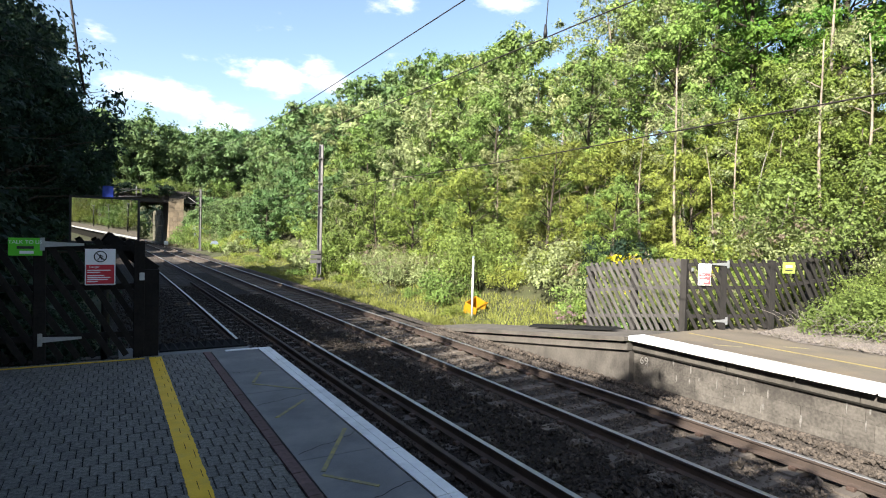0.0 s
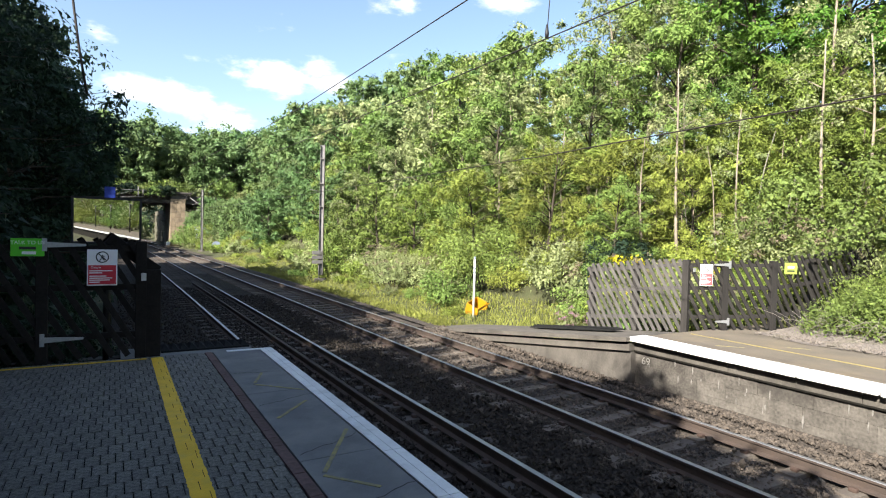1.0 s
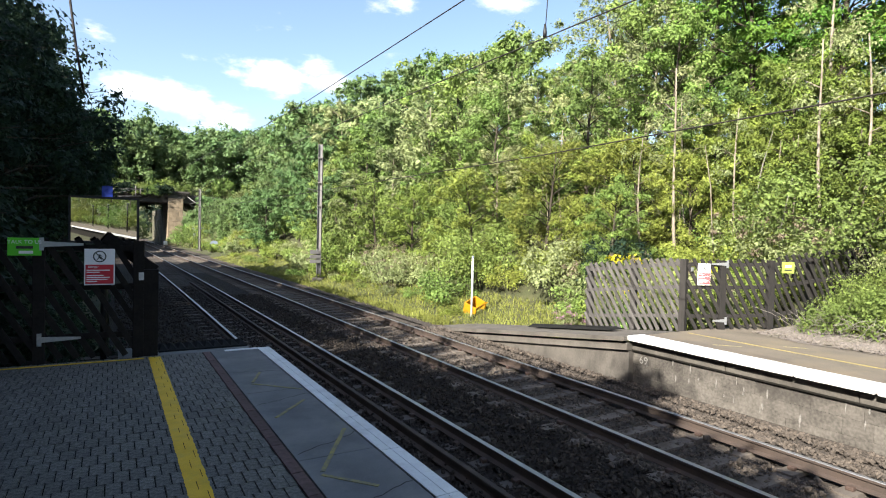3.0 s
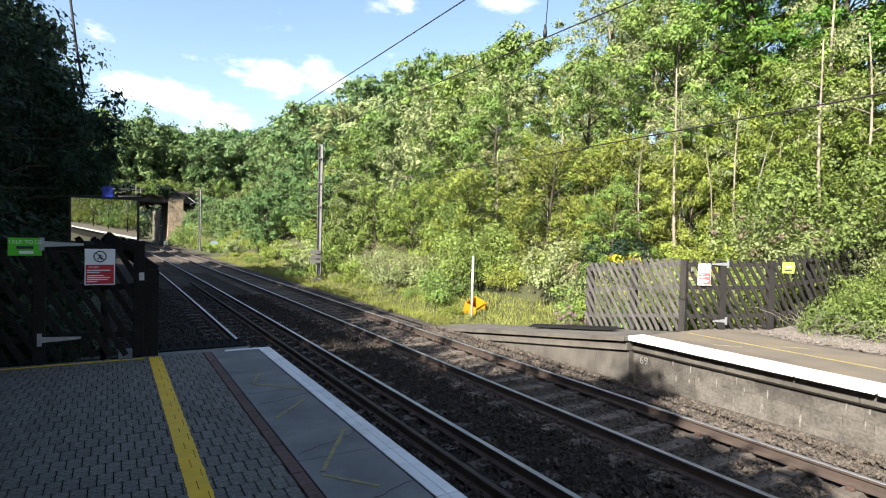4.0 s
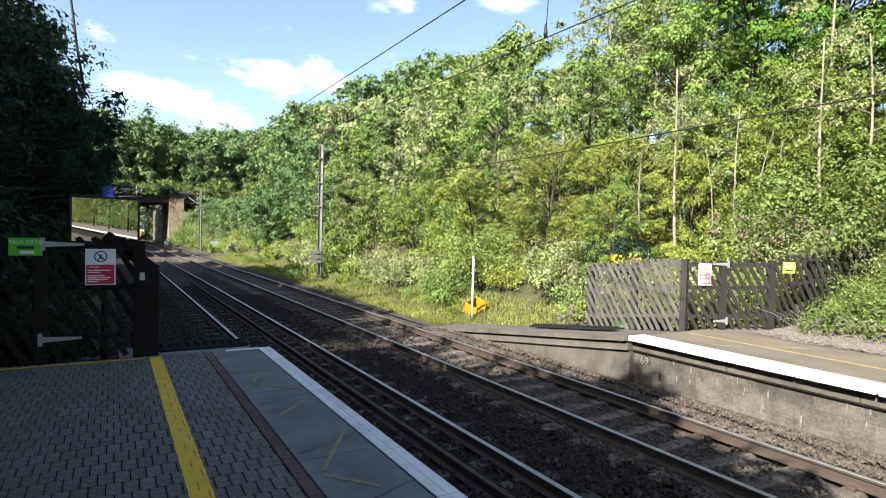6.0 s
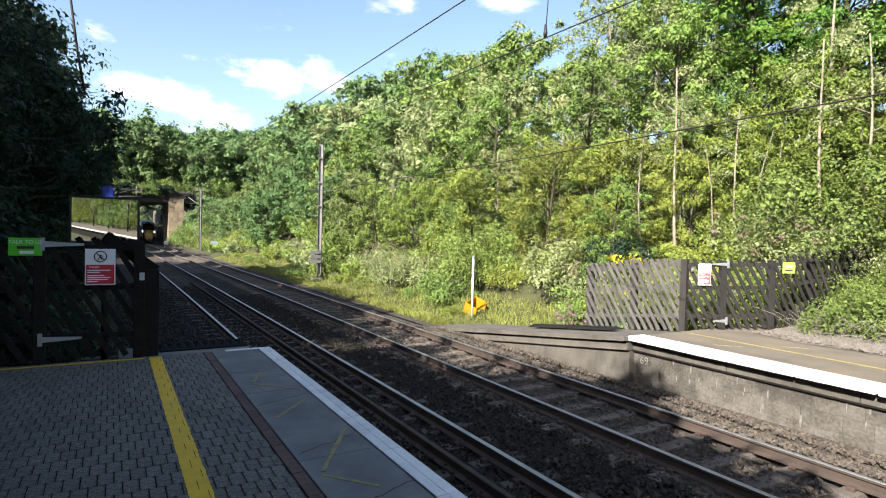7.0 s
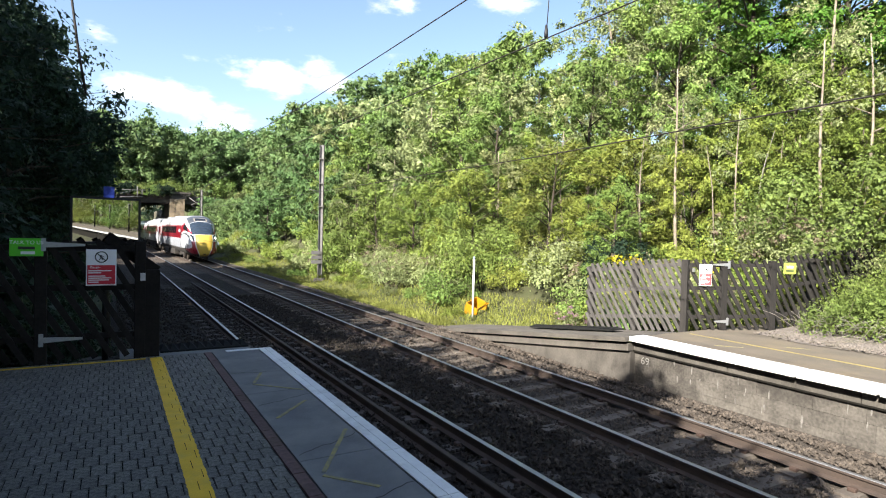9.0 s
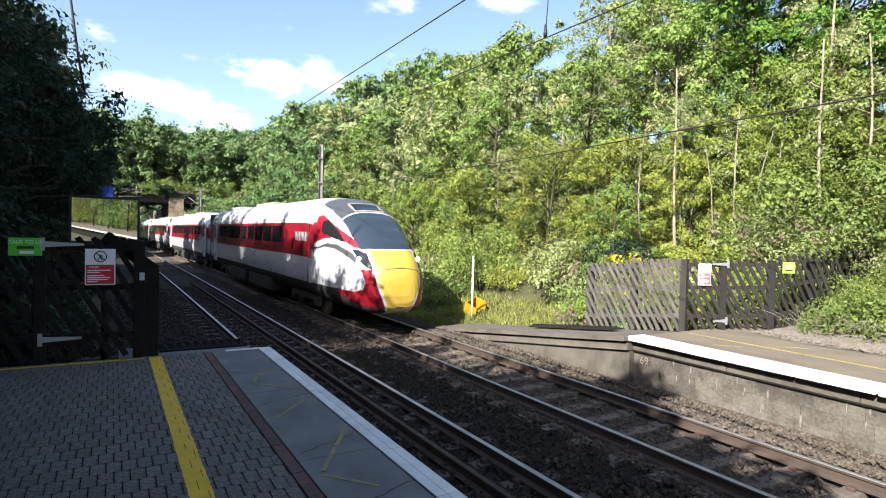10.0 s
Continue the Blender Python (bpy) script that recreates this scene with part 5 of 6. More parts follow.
def bridge():
    Y, W = 100.0, 11.0
    t = empty("road_bridge", 5, Y, 0)
    tagged(t, "old stone road bridge over the railway", "bridge")

    def bx(name, x0, x1, z0, z1, y0, y1, m, bev=0.0):
        return boxed(name, (x0 + x1) / 2 - 5, (y0 + y1) / 2 - Y, (z0 + z1) / 2, x1 - x0, y1 - y0, z1 - z0, m, t, bev=bev)
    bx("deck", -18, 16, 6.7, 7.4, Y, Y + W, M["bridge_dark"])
    bx("girder", -18, 15.4, 7.4, 7.95, Y - 0.1, Y + 0.25, M["bridge_dark"])
    bx("parapet", -18, 7.3, 7.95, 8.3, Y - 0.1, Y + 0.35, M["bridge_grey"])
    bx("pier", 7.85, 9.95, -0.4, 7.35, Y - 0.5, Y + W, M["bridge_stone"], 0.05)
    bx("pier_cap", 7.3, 10.9, 8.2, 8.5, Y - 0.8, Y + 3.2, M["bridge_dark"], 0.05)
    bx("pier_head", 7.9, 10.3, 7.35, 8.2, Y - 0.5, Y + 3, M["bridge_dark"], 0.05)
    rng = random.Random(44)
    for k in range(10):
        z, x = 0.0 + k * 0.74, 7.8
        while x < 9.9:
            w = min(rng.uniform(0.5, 0.95), 10.0 - x)
            w = 10.0 - x if 10.0 - x - w < 0.3 else w
            bx("stone", x, x + w - 0.03, z, z + 0.71, Y - 0.57 - rng.uniform(0, 0.04), Y - 0.45, M["bridge_stone"], 0.03)
            x += w
    for k in range(9):
        bx("corbel", 7.5 + k * 0.38, 7.66 + k * 0.38, 7.95, 8.2, Y - 0.72, Y - 0.4, M["bridge_dark"])
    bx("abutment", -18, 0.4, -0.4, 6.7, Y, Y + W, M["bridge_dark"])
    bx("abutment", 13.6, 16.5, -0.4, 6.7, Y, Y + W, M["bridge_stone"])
    for i in range(5):
        x = 10.4 + i * 1.0
        bx("rail_post", x, x + 0.07, 7.95, 8.75, Y, Y + 0.07, M["black_metal"])
    bx("hand_rail", 10.4, 14.5, 8.7, 8.76, Y, Y + 0.06, M["black_metal"])
    tube("brace", [(5.6, -0.6, 7.7), (8.4, -0.9, 5.6)], 0.06, M["mast"], t)
    # the stone retaining wall beyond, along the line
    r = empty("retaining_wall", 5.9, 112, 0)
    tagged(r, "sunlit stone retaining wall beyond the bridge", "wall", kind="structure")
    y = 111.5
    while y < 136:
        L = rng.uniform(2.0, 3.4)
        for k in range(6):
            boxed("stone", C(y, 9.9, 0).x - 5.9 + rng.uniform(-0.05, 0.05), y + L / 2 - 112, 0.45 + k * 1.05, 0.6, L - 0.05, 1.0, M["bridge_grey"], r, bev=0.04)
        y += L


def wires():
    def run(name, label, o, pts, r):
        ob = tube(name, [C(s, o, z) for s, z in pts], r, M["wire"], sides=5)
        tagged(ob, label, "overhead wire", group="overhead wires")
    run("catenary_wire", "dark overhead catenary wire above the track", A_X, [(-35, 5.6), (5.5, 5.38), (12.3, 5.36), (16.2, 5.45), (31, 5.9), (60, 5.5), (100, 5.5)], 0.008)
    run("catenary_wire", "dark overhead catenary wire above the track", B_X, [(-35, 6.6), (6, 6.33), (8.1, 6.35), (23.7, 6.48), (31, 6.6), (60, 5.9), (100, 5.8)], 0.012)
    run("contact_wire", "dark overhead contact wire above the track", B_X, [(-35, 4.3), (2.7, 4.26), (8.2, 4.2), (31, 4.25), (60, 4.5), (100, 4.9)], 0.01)
    ob = tube("span_wire", [(-4, 8.13, 9.6), (B_X + 0.2, 8.13, 9.0), (16, 8.13, 9.6)], 0.01, M["wire"], sides=5)
    tagged(ob, "thin span wire high across the line", "overhead wire", group="overhead wires")
    ob = tube("dropper", [C(8.13, B_X, 6.38), C(8.13, B_X + 0.05, 7.2), C(8.13, B_X + 0.15, 9.0)], 0.009, M["wire"], sides=5)
    tagged(ob, "thin vertical dropper wire with a small insulator", "dropper")
    tube("insulator", [C(8.13, B_X, 6.36), C(8.13, B_X, 6.44), C(8.13, B_X, 6.6)], [0.035, 0.04, 0.02], M["black_metal"], ob)


def mirror():
    k = 0.90
    t = empty("platform_mirror", -0.073, 9.0, PLAT)
    tagged(t, "large rectangular mirror in a black frame on a post", "mirror")
    mw = pose(0, 0, 2.775 - PLAT, MIRROR_TILT, 0, MIRROR_TURN) @ Matrix.Diagonal((k, 1, k, 1))
    for nm, cx, cz, sx, sz in (("frame_side", -0.445, 0, 0.03, 0.70), ("frame_side", 0.445, 0, 0.03, 0.70), ("frame_edge", 0, 0.335, 0.86, 0.03), ("frame_edge", 0, -0.335, 0.86, 0.03)):
        boxed(nm, cx, 0, cz, sx, 0.05, sz, M["black_metal"], t, turn=mw)
    boxed("back", 0, 0.02, 0, 0.88, 0.02, 0.68, M["black_metal"], t, turn=mw)
    boxed("glass", 0, -0.004, 0, 0.862, 0.012, 0.642, M["mirror"], t, turn=mw)
    tube("post", [(0, 0.12, -0.9), (0, 0.12, 1.9)], 0.045, M["black_metal"], t)


def platform_posts():
    """Slim dark columns on the far platform behind the camera."""
    proto = empty("platform_column", 11.6, -44, FARP)
    tagged(proto, "slim dark column on the far platform", "column", group="columns on the far platform")
    tube("shaft", [(0, 0, -0.1), (0, 0, 3.4)], [0.09, 0.07], M["black_metal"], proto)
    boxed("head", 0, 0, 3.45, 0.3, 0.18, 0.12, M["galv"], proto, bev=0.02)
    for y in (-52, -61, -76, -92):
        copy_thing(proto, pose(11.6, y, FARP))


MIRROR_TURN, MIRROR_TILT = 4.0, 0.5


def trespass_panel(x, y, z, L, D, rz=0, tilt=0):
    """Black rubber panel with rows of pyramids that bars the way."""
    t = empty("trespass_panel", x, y, z, rz)
    tagged(t, "black ribbed anti-trespass panel on the ground", "trespass panel", group="anti-trespass panels")
    boxed("base", 0, 0, 0.012, L, D, 0.024, M["rubber"], t)
    n = int(L / 0.12)
    for i in range(n):
        bm = bmesh.new()
        bmesh.ops.create_cone(bm, cap_ends=True, segments=4, radius1=0.075, radius2=0.015, depth=0.05, matrix=pose(0, 0, 0.048, 0, 0, 45))
        for v in bm.verts:
            v.co.y *= D / 0.11
        ob = part("ridge", bm, M["rubber"], t)
        ob.location = ((i + 0.5) * L / n - L / 2, 0, 0)
    if tilt:
        t.matrix_basis = t.matrix_basis @ pose(0, 0, 0, 0, tilt, 0)


def marker_post():
    t = empty("marker_post", 10.34, 15.6, height(10.3, 15.6))
    tagged(t, "white painted marker post on the grass verge", "post")
    tube("pole", [(0, 0, -0.1), (0, 0, 2.0)], 0.035, M["white_paint"], t)
    tube("cap", [(0, 0, 2.0), (0, 0, 2.05), (0, 0, 2.08)], [0.042, 0.04, 0.02], M["sign_grey"], t)
    for z in (1.55, 1.68):
        tube("collar", [(0, 0, z), (0, 0, z + 0.035)], 0.041, M["sign_grey"], t)


def yellow_tub():
    t = empty("yellow_tub", 10.9, 16.2, height(10.85, 16.2) - 0.06, 20)
    tagged(t, "orange-yellow plastic tub tipped over in the grass", "tub")
    m = pose(-0.05, 0, 0.22, 24, -16, 0)
    for nm, c, d in (("base", (0, 0, -0.2), (0.62, 0.5, 0.03)), ("side", (-0.3, 0, 0), (0.03, 0.5, 0.42)), ("side", (0.3, 0, 0), (0.03, 0.5, 0.42)), ("side", (0, 0.24, 0), (0.6, 0.03, 0.42)), ("rim", (0, -0.25, 0.2), (0.66, 0.05, 0.05))):
        boxed(nm, *c, *d, M["orange"], t, bev=0.01, turn=m)
    boxed("lid", 0.32, 0.05, 0.42, 0.42, 0.5, 0.035, M["orange"], t, bev=0.01, turn=pose(0, 0, 0, 0, 50, 0) @ pose(-0.1, 0, -0.05))


def lineside():
    """Boards on the mast, the round board, the blue plate and the slanting cable."""
    t = empty("board_stack", 9.95, 31.05, 0.9)
    tagged(t, "grey boards fixed beside the foot of the mast", "boards")
    for k in range(3):
        boxed("board", 0.0, 0, 0.1 + k * 0.26, 0.62, 0.05, 0.2, M["mast"], t, bev=0.01)
    tube("stake", [(0.1, 0.05, -1.2), (0.1, 0.05, 0.8)], 0.03, M["mast"], t)
    t = empty("round_board", 10.5, 71, -0.1)
    tagged(t, "pale blue round board on a post by the line", "sign")
    bm = bmesh.new()
    bmesh.ops.create_cone(bm, cap_ends=True, segments=24, radius1=0.5, radius2=0.5, depth=0.03, matrix=pose(0, 0, 0.9, 90, 0, 0))
    part("disc", bm, M["sign_grey"], t)
    tube("pole", [(0, 0.05, -0.2), (0, 0.05, 1.0)], 0.05, M["mast"], t)
    t = empty("equipment_cabin", 11.5, 90, height(12.3, 90) - 0.1, 8)
    tagged(t, "blue-grey lineside equipment cabin among bushes", "cabin")
    boxed("body", 0, 0, 1.3, 2.1, 1.6, 2.6, M["sign_grey"], t, bev=0.03)
    boxed("roof", 0, 0, 2.66, 2.3, 1.8, 0.1, M["mast"], t, bev=0.02)
    boxed("door", -0.35, -0.815, 1.15, 0.8, 0.04, 2.0, M["mast"], t, bev=0.01)
    t = empty("lineside_box", 7.15, 95, -0.22)
    tagged(t, "small white lineside box beside the track", "box")
    boxed("body", 0, 0, 0.6, 0.55, 0.5, 0.55, M["sign_white"], t, bev=0.03)
    boxed("leg", -0.2, 0, 0.16, 0.06, 0.3, 0.36, M["mast"], t)
    boxed("leg", 0.2, 0, 0.16, 0.06, 0.3, 0.36, M["mast"], t)
    t = empty("blue_plate", -0.06, 12, PLAT)
    tagged(t, "small blue plate on a dark pole", "sign")
    boxed("plate", 0, -0.05, 2.36, 0.17, 0.02, 0.25, M["sign_blue"], t)
    tube("pole", [(0, 0, -1.2), (0, 0, 2.5)], 0.03, M["black_metal"], t)
    ob = tube("stay_cable", [(-0.43, 12, 5.05), (-0.55, 12, 5.8), (-0.65, 12, 6.64), (-0.85, 12, 8.6)], 0.022, M["wire"], sides=6)
    tagged(ob, "dark hanging cable against the trees", "cable")


def twig_heap():
    rng = random.Random(12)
    t = empty("dead_branches", 12.3, 5.3, FARP)
    tagged(t, "heap of grey dead branches and dry stalks on gravel", "branches")
    for k in range(170):
        a = Vector((rng.uniform(-0.5, 1.0), rng.uniform(-1.4, 1.1), rng.uniform(0.0, 0.3)))
        d = Vector((rng.uniform(-0.6, 0.6), rng.uniform(-0.6, 0.6), rng.uniform(-0.05, 0.4)))
        tube("branch", [a, a + d * 0.5 + Vector((0, 0, 0.06)), a + d], [0.005, 0.004, 0.002], M["dry_wood"], t, sides=4)


def dry_stems():
    rng = random.Random(31)
    for k in range(12):
        x, y = rng.uniform(14.2, 16.6), rng.uniform(6.5, 20)
        if y < 7.2:
            x = max(x, 14.2)
        z = height(x - bend(y), y)
        h = rng.uniform(1.8, 4.4)
        dx, dy = rng.uniform(-0.5, 0.5), rng.uniform(-0.5, 0.5)
        g = 0.006 + 0.004 * h
        ob = tube("dry_stem", [(x, y, z - 0.1), (x + dx * 0.5, y + dy * 0.2, z + h * 0.35), (x + dx * 0.4, y + dy * 0.7, z + h * 0.7), (x + dx, y + dy, z + h)], [g, g * 0.85, g * 0.6, 0.006], M["pale_bark"] if k % 3 else M["dry_wood"], sides=6)
        tagged(ob, "pale dry stem standing among the shrubs", "plant stem", group="dry stems on the bank")


def gravel_verge():
    vs, fs = [], []
    rng = random.Random(2)
    n = 30
    for i in range(n + 1):
        y = 6.6 - i * 0.5
        for k in range(5):
            vs.append((11.15 + k * 0.42 + rng.uniform(-0.16, 0.16), y, FARP + 0.003 + k * 0.02 + rng.uniform(0, 0.02) * (k > 0)))
    for i in range(n):
        for k in range(4):
            a = i * 5 + k
            fs.append((a, a + 5, a + 6, a + 1))
    ob = raw("gravel_verge", vs, fs, M["gravel"], smooth=True)
    tagged(ob, "pale gravel and dry litter behind the platform", "gravel", kind="structure")


# ---------------------------------------------------------------- train
def lerp_tab(tab, u):
    for (a, va), (b, vb) in zip(tab, tab[1:]):
        if u <= b:
            f = (u - a) / (b - a)
            f = f * f * (3 - 2 * f) * 0.35 + f * 0.65
            return va + (vb - va) * f
    return tab[-1][1]


TOP = [(0, 1.30), (0.02, 1.52), (0.06, 1.68), (0.14, 1.85), (0.3, 2.02), (0.55, 2.2), (0.9, 2.47), (1.4, 2.82), (1.9, 3.15), (2.4, 3.41), (2.9, 3.6), (3.5, 3.74), (4.2, 3.81), (5.0, 3.84), (30, 3.84)]
BOT = [(0, 0.95), (0.02, 0.74), (0.06, 0.62), (0.14, 0.53), (0.3, 0.46), (0.7, 0.40), (1.5, 0.42), (30, 0.42)]
WID = [(0, 0.3), (0.02, 0.46), (0.06, 0.58), (0.14, 0.70), (0.3, 0.84), (0.55, 0.97), (0.9, 1.09), (1.4, 1.2), (2.2, 1.3), (3.2, 1.36), (30, 1.36)]


def section(u, a):
    """A point of the body's skin: u metres behind the tip, angle a from the side (0) over the roof (90) to the other side."""
    T, B, W = lerp_tab(TOP, u), lerp_tab(BOT, u), lerp_tab(WID, u)
    zc = B + (T - B) * 0.42
    n = 2.3 + 1.0 * min(1, u / 4)
    c, s = math.cos(a), math.sin(a)
    x = W * math.copysign(abs(c) ** (2 / n), c)
    if s >= 0:
        z = zc + (T - zc) * abs(s) ** (2 / n)
    else:
        n2 = 3.4
        x = W * math.copysign(abs(c) ** (2 / n2), c)
        z = zc - (zc - B) * abs(s) ** (2 / n2)
    return Vector((x, u, z))


def inside(u, z, poly):
    """Whether (u, z) lies in the outline."""
    hit = False
    for (a, b), (c, d) in zip(poly, poly[1:] + poly[:1]):
        if (b > z) != (d > z) and u < a + (z - b) * (c - a) / (d - b):
            hit = not hit
    return hit


CAB_GLASS = [(2.98, 3.0), (2.7, 3.03), (2.05, 2.75), (1.5, 2.38), (1.75, 2.42), (2.5, 2.58), (2.9, 2.66)]
RED_FLASH = [(3.4, 3.16), (3.15, 3.2), (1.95, 2.76), (1.25, 2.45), (0.84, 2.2), (1.1, 2.24), (1.5, 2.4), (2.0, 2.5), (2.6, 2.47), (3.4, 2.3)]
HEADLAMP = [(1.16, 2.2), (0.98, 2.19), (0.72, 2.1), (0.42, 1.83), (0.27, 1.66), (0.42, 1.7), (0.76, 1.88)]
SKIRT = [(3.4, 2.1), (2.5, 2.22), (1.87, 2.18), (1.3, 2.02), (0.85, 1.83), (0.52, 1.56), (0.38, 1.3), (0.45, 1.13), (0.7, 1.05), (1.78, 1.06), (3.8, 1.06), (3.8, 2.1)]
DARK_ARC = [(3.8, 2.14), (3.8, 2.1), (3.4, 2.1), (2.5, 2.22), (1.87, 2.18), (1.3, 2.02), (0.85, 1.83), (0.8, 1.93), (1.2, 2.14), (1.82, 2.32), (2.4, 2.34), (3.0, 2.22)]


def nose_region(p, u, a):
    """Which painted panel of the cab a point belongs to."""
    x, z = abs(p.x), p.z
    q = x / lerp_tab(WID, u)
    half = 0.65 - 0.12 * max(0, 1.7 - z) - 0.28 * max(0, 1.2 - z)
    if u < 0.75 and z < 2.2 and x < half:
        return "nose_seam" if u < 0.5 and abs(z - 1.72 + 0.25 * x * x) < 0.012 else "yellow_front"
    if u < 0.9 and z < 2.22 and x < half + 0.06:
        return "white_line"
    if z > 2.2 and u < 2.15 and q < 0.79 - 0.04 * u:
        return "windscreen"
    if 2.15 <= u < 2.19 and q < 0.70 and z > 2:
        return "screen_trim"
    if 2.24 < u < 2.86 and q < 0.38 and z > 2:
        return "marker_panel" if 2.3 < u < 2.8 and 0.03 < q < 0.33 else "panel_line"
    if 2.19 <= u < 4.6 - 1.9 * q ** 2 and q < 0.72 and z > 2:
        return "roof_dome"
    if 3.4 < u < 3.44 and 1.1 < z < 3.25:
        return "seam_line"
    if inside(u, z, HEADLAMP):
        return "headlight_cluster"
    if inside(u, z, CAB_GLASS):
        return "cab_window"
    if inside(u, z, RED_FLASH) or u > 3.44 and 2.16 < z < 2.97:
        return "red_flash"
    if inside(u, z, SKIRT):
        return "grey_skirt"
    if inside(u, z, DARK_ARC):
        return "swoosh_line"
    if z < 1.66 and u < 1.6 - 1.4 * max(0, 0.9 - z) and z > 0.62 + 0.25 * max(0, u - 0.3):
        return "red_corner"
    if z < 1.06:
        return "under_skirt"
    return "white_shell"


REGION_MAT = {"yellow_front": "train_yellow", "windscreen": "screen_glass", "roof_dome": "train_dome", "headlight_cluster": "train_glass", "cab_window": "train_glass", "red_flash": "train_red",
              "grey_skirt": "train_grey", "red_corner": "train_red", "under_skirt": "train_under", "white_shell": "train_white", "white_line": "train_white", "screen_trim": "train_white", "swoosh_line": "train_dome", "marker_panel": "train_glass", "panel_line": "train_tan", "seam_line": "train_dome", "nose_seam": "train_dome"}


PAIRED = {"seam_line", "headlight_cluster", "cab_window", "red_flash", "grey_skirt", "red_corner", "swoosh_line", "white_line", "window_band", "lower_panel", "upper_panel"}


def shell(t, u0, u1, nu, region, mats, na=120, y0=0.0, ease=False):
    """The skin between two cross-sections, split into parts by region."""
    us = [u0 + (u1 - u0) * ((i / nu) ** 1.5 if ease else i / nu) for i in range(nu + 1)]
    an = [radians(-90 + 360 * j / na) for j in range(na + 1)]
    grid = [[section(u, a) + Vector((0, y0, 0)) for a in an] for u in us]
    faces = {}
    for i in range(nu):
        for j in range(na):
            um, am = (us[i] + us[i + 1]) / 2, (an[j] + an[j + 1]) / 2
            pm = section(um, am)
            nm = region(pm, um, am)
            faces.setdefault((nm, pm.x > 0 if nm in PAIRED else False), []).append((i, j))
    if ease:
        raw("nose_tip", grid[0][:-1], [tuple(range(na))], M["train_yellow"], t)
    for (name, _), cells in faces.items():
        idx, vs, fs = {}, [], []
        for i, j in cells:
            f = []
            for k in ((i, j), (i, j + 1), (i + 1, j + 1), (i + 1, j)):
                if k not in idx:
                    idx[k] = len(vs)
                    vs.append(grid[k[0]][k[1]])
                f.append(idx[k])
            fs.append(tuple(f))
        raw(name, vs, fs, M[mats[name]], t, smooth=True)
    return grid


def body_region(p, u, a):
    z = p.z
    if z > 3.45:
        return "roof"
    if z < 1.06:
        return "underframe"
    if z < 2.08:
        return "lower_panel"
    if 2.15 < z < 2.96:
        return "window_band"
    return "upper_panel"


BODY_MAT = {"roof": "train_roof", "underframe": "train_under", "lower_panel": "train_grey", "window_band": "train_red", "upper_panel": "train_white"}


def bogie(t, y):
    b = empty("bogie", 0, y, 0)
    b.parent = t
    bm = bmesh.new()
    for sx in (-1, 1):
        box(bm, sx * 1.02, 0, 0.52, 0.12, 2.9, 0.2, bev=0.03)
        box(bm, sx * 1.02, -1.28, 0.42, 0.16, 0.4, 0.3, bev=0.03)
        box(bm, sx * 1.02, 1.28, 0.42, 0.16, 0.4, 0.3, bev=0.03)
    box(bm, 0, 0, 0.55, 2.0, 0.4, 0.2)
    part("bogie_frame", bm, M["train_under"], b)
    for dy in (-1.28, 1.28):
        bm = bmesh.new()
        for sx in (-0.75, 0.75):
            bmesh.ops.create_cone(bm, cap_ends=True, segments=20, radius1=0.44, radius2=0.44, depth=0.13, matrix=pose(sx, dy, 0.42, 0, 90, 0))
        bmesh.ops.create_cone(bm, cap_ends=True, segments=10, radius1=0.08, radius2=0.08, depth=1.5, matrix=pose(0, dy, 0.42, 0, 90, 0))
        part("wheelset", bm, M["steel_wheel"], b)


def side_fittings(t, y0, y1, doors):
    """Windows, doors and seams along both sides of the body."""
    W = 1.36
    y = y0
    for sx in (-1, 1):
        y = y0
        while y < y1 - 1.2:
            if not any(abs(y + 0.65 - d) < 1.25 for d in doors):
                boxed("window", sx * (W - 0.012), y + 0.65, 2.55, 0.05, 1.15, 0.62, M["train_glass"], t, bev=0.012)
            y += 1.5
        for d in doors:
            dr = boxed("door", sx * (W - 0.01), d, 1.9, 0.055, 0.95, 2.1, M["train_white"], t, bev=0.012)
            boxed("door_window", sx * (W + 0.002), d, 2.5, 0.045, 0.42, 0.72, M["train_glass"], dr, bev=0.01)
        boxed("seam", sx * (W - 0.012), (y0 + y1) / 2, 2.1, 0.04, y1 - y0, 0.03, M["train_dome"], t)


def car_body(t, u0, u1, doors, cab=False):
    shell(t, u0, u1, 24, body_region, BODY_MAT, na=64)
    side_fittings(t, u0 + (3.6 if cab else 0.6), u1 - 0.4, doors)
    for ye in ((u1,) if cab else (u0, u1)):
        bm = bmesh.new()
        box(bm, 0, ye + (0.02 if ye == u1 else -0.02), 2.1, 2.5, 0.06, 2.9, bev=0.02)
        part("end_wall", bm, M["train_dome"], t)
        bm = bmesh.new()
        box(bm, 0, ye + (0.22 if ye == u1 else -0.22), 2.0, 1.5, 0.44, 2.4, bev=0.05)
        part("gangway", bm, M["train_under"], t)
    for k, yy in enumerate((u0 + 7.5, u0 + 12.5)):
        boxed("equipment_case", 0, yy, 0.5, 2.5, 4.0, 0.5, M["train_under"], t, bev=0.06)
    boxed("roof_pod", 0, u0 + 9, 3.82, 1.5, 3.0, 0.16, M["train_roof"], t, bev=0.05)
    boxed("roof_pod", 0, u0 + 16, 3.82, 1.5, 3.0, 0.16, M["train_roof"], t, bev=0.05)
    bogie(t, u0 + 3.6 if not cab else 5.2)
    bogie(t, u1 - 3.6)


CAR = 24.2


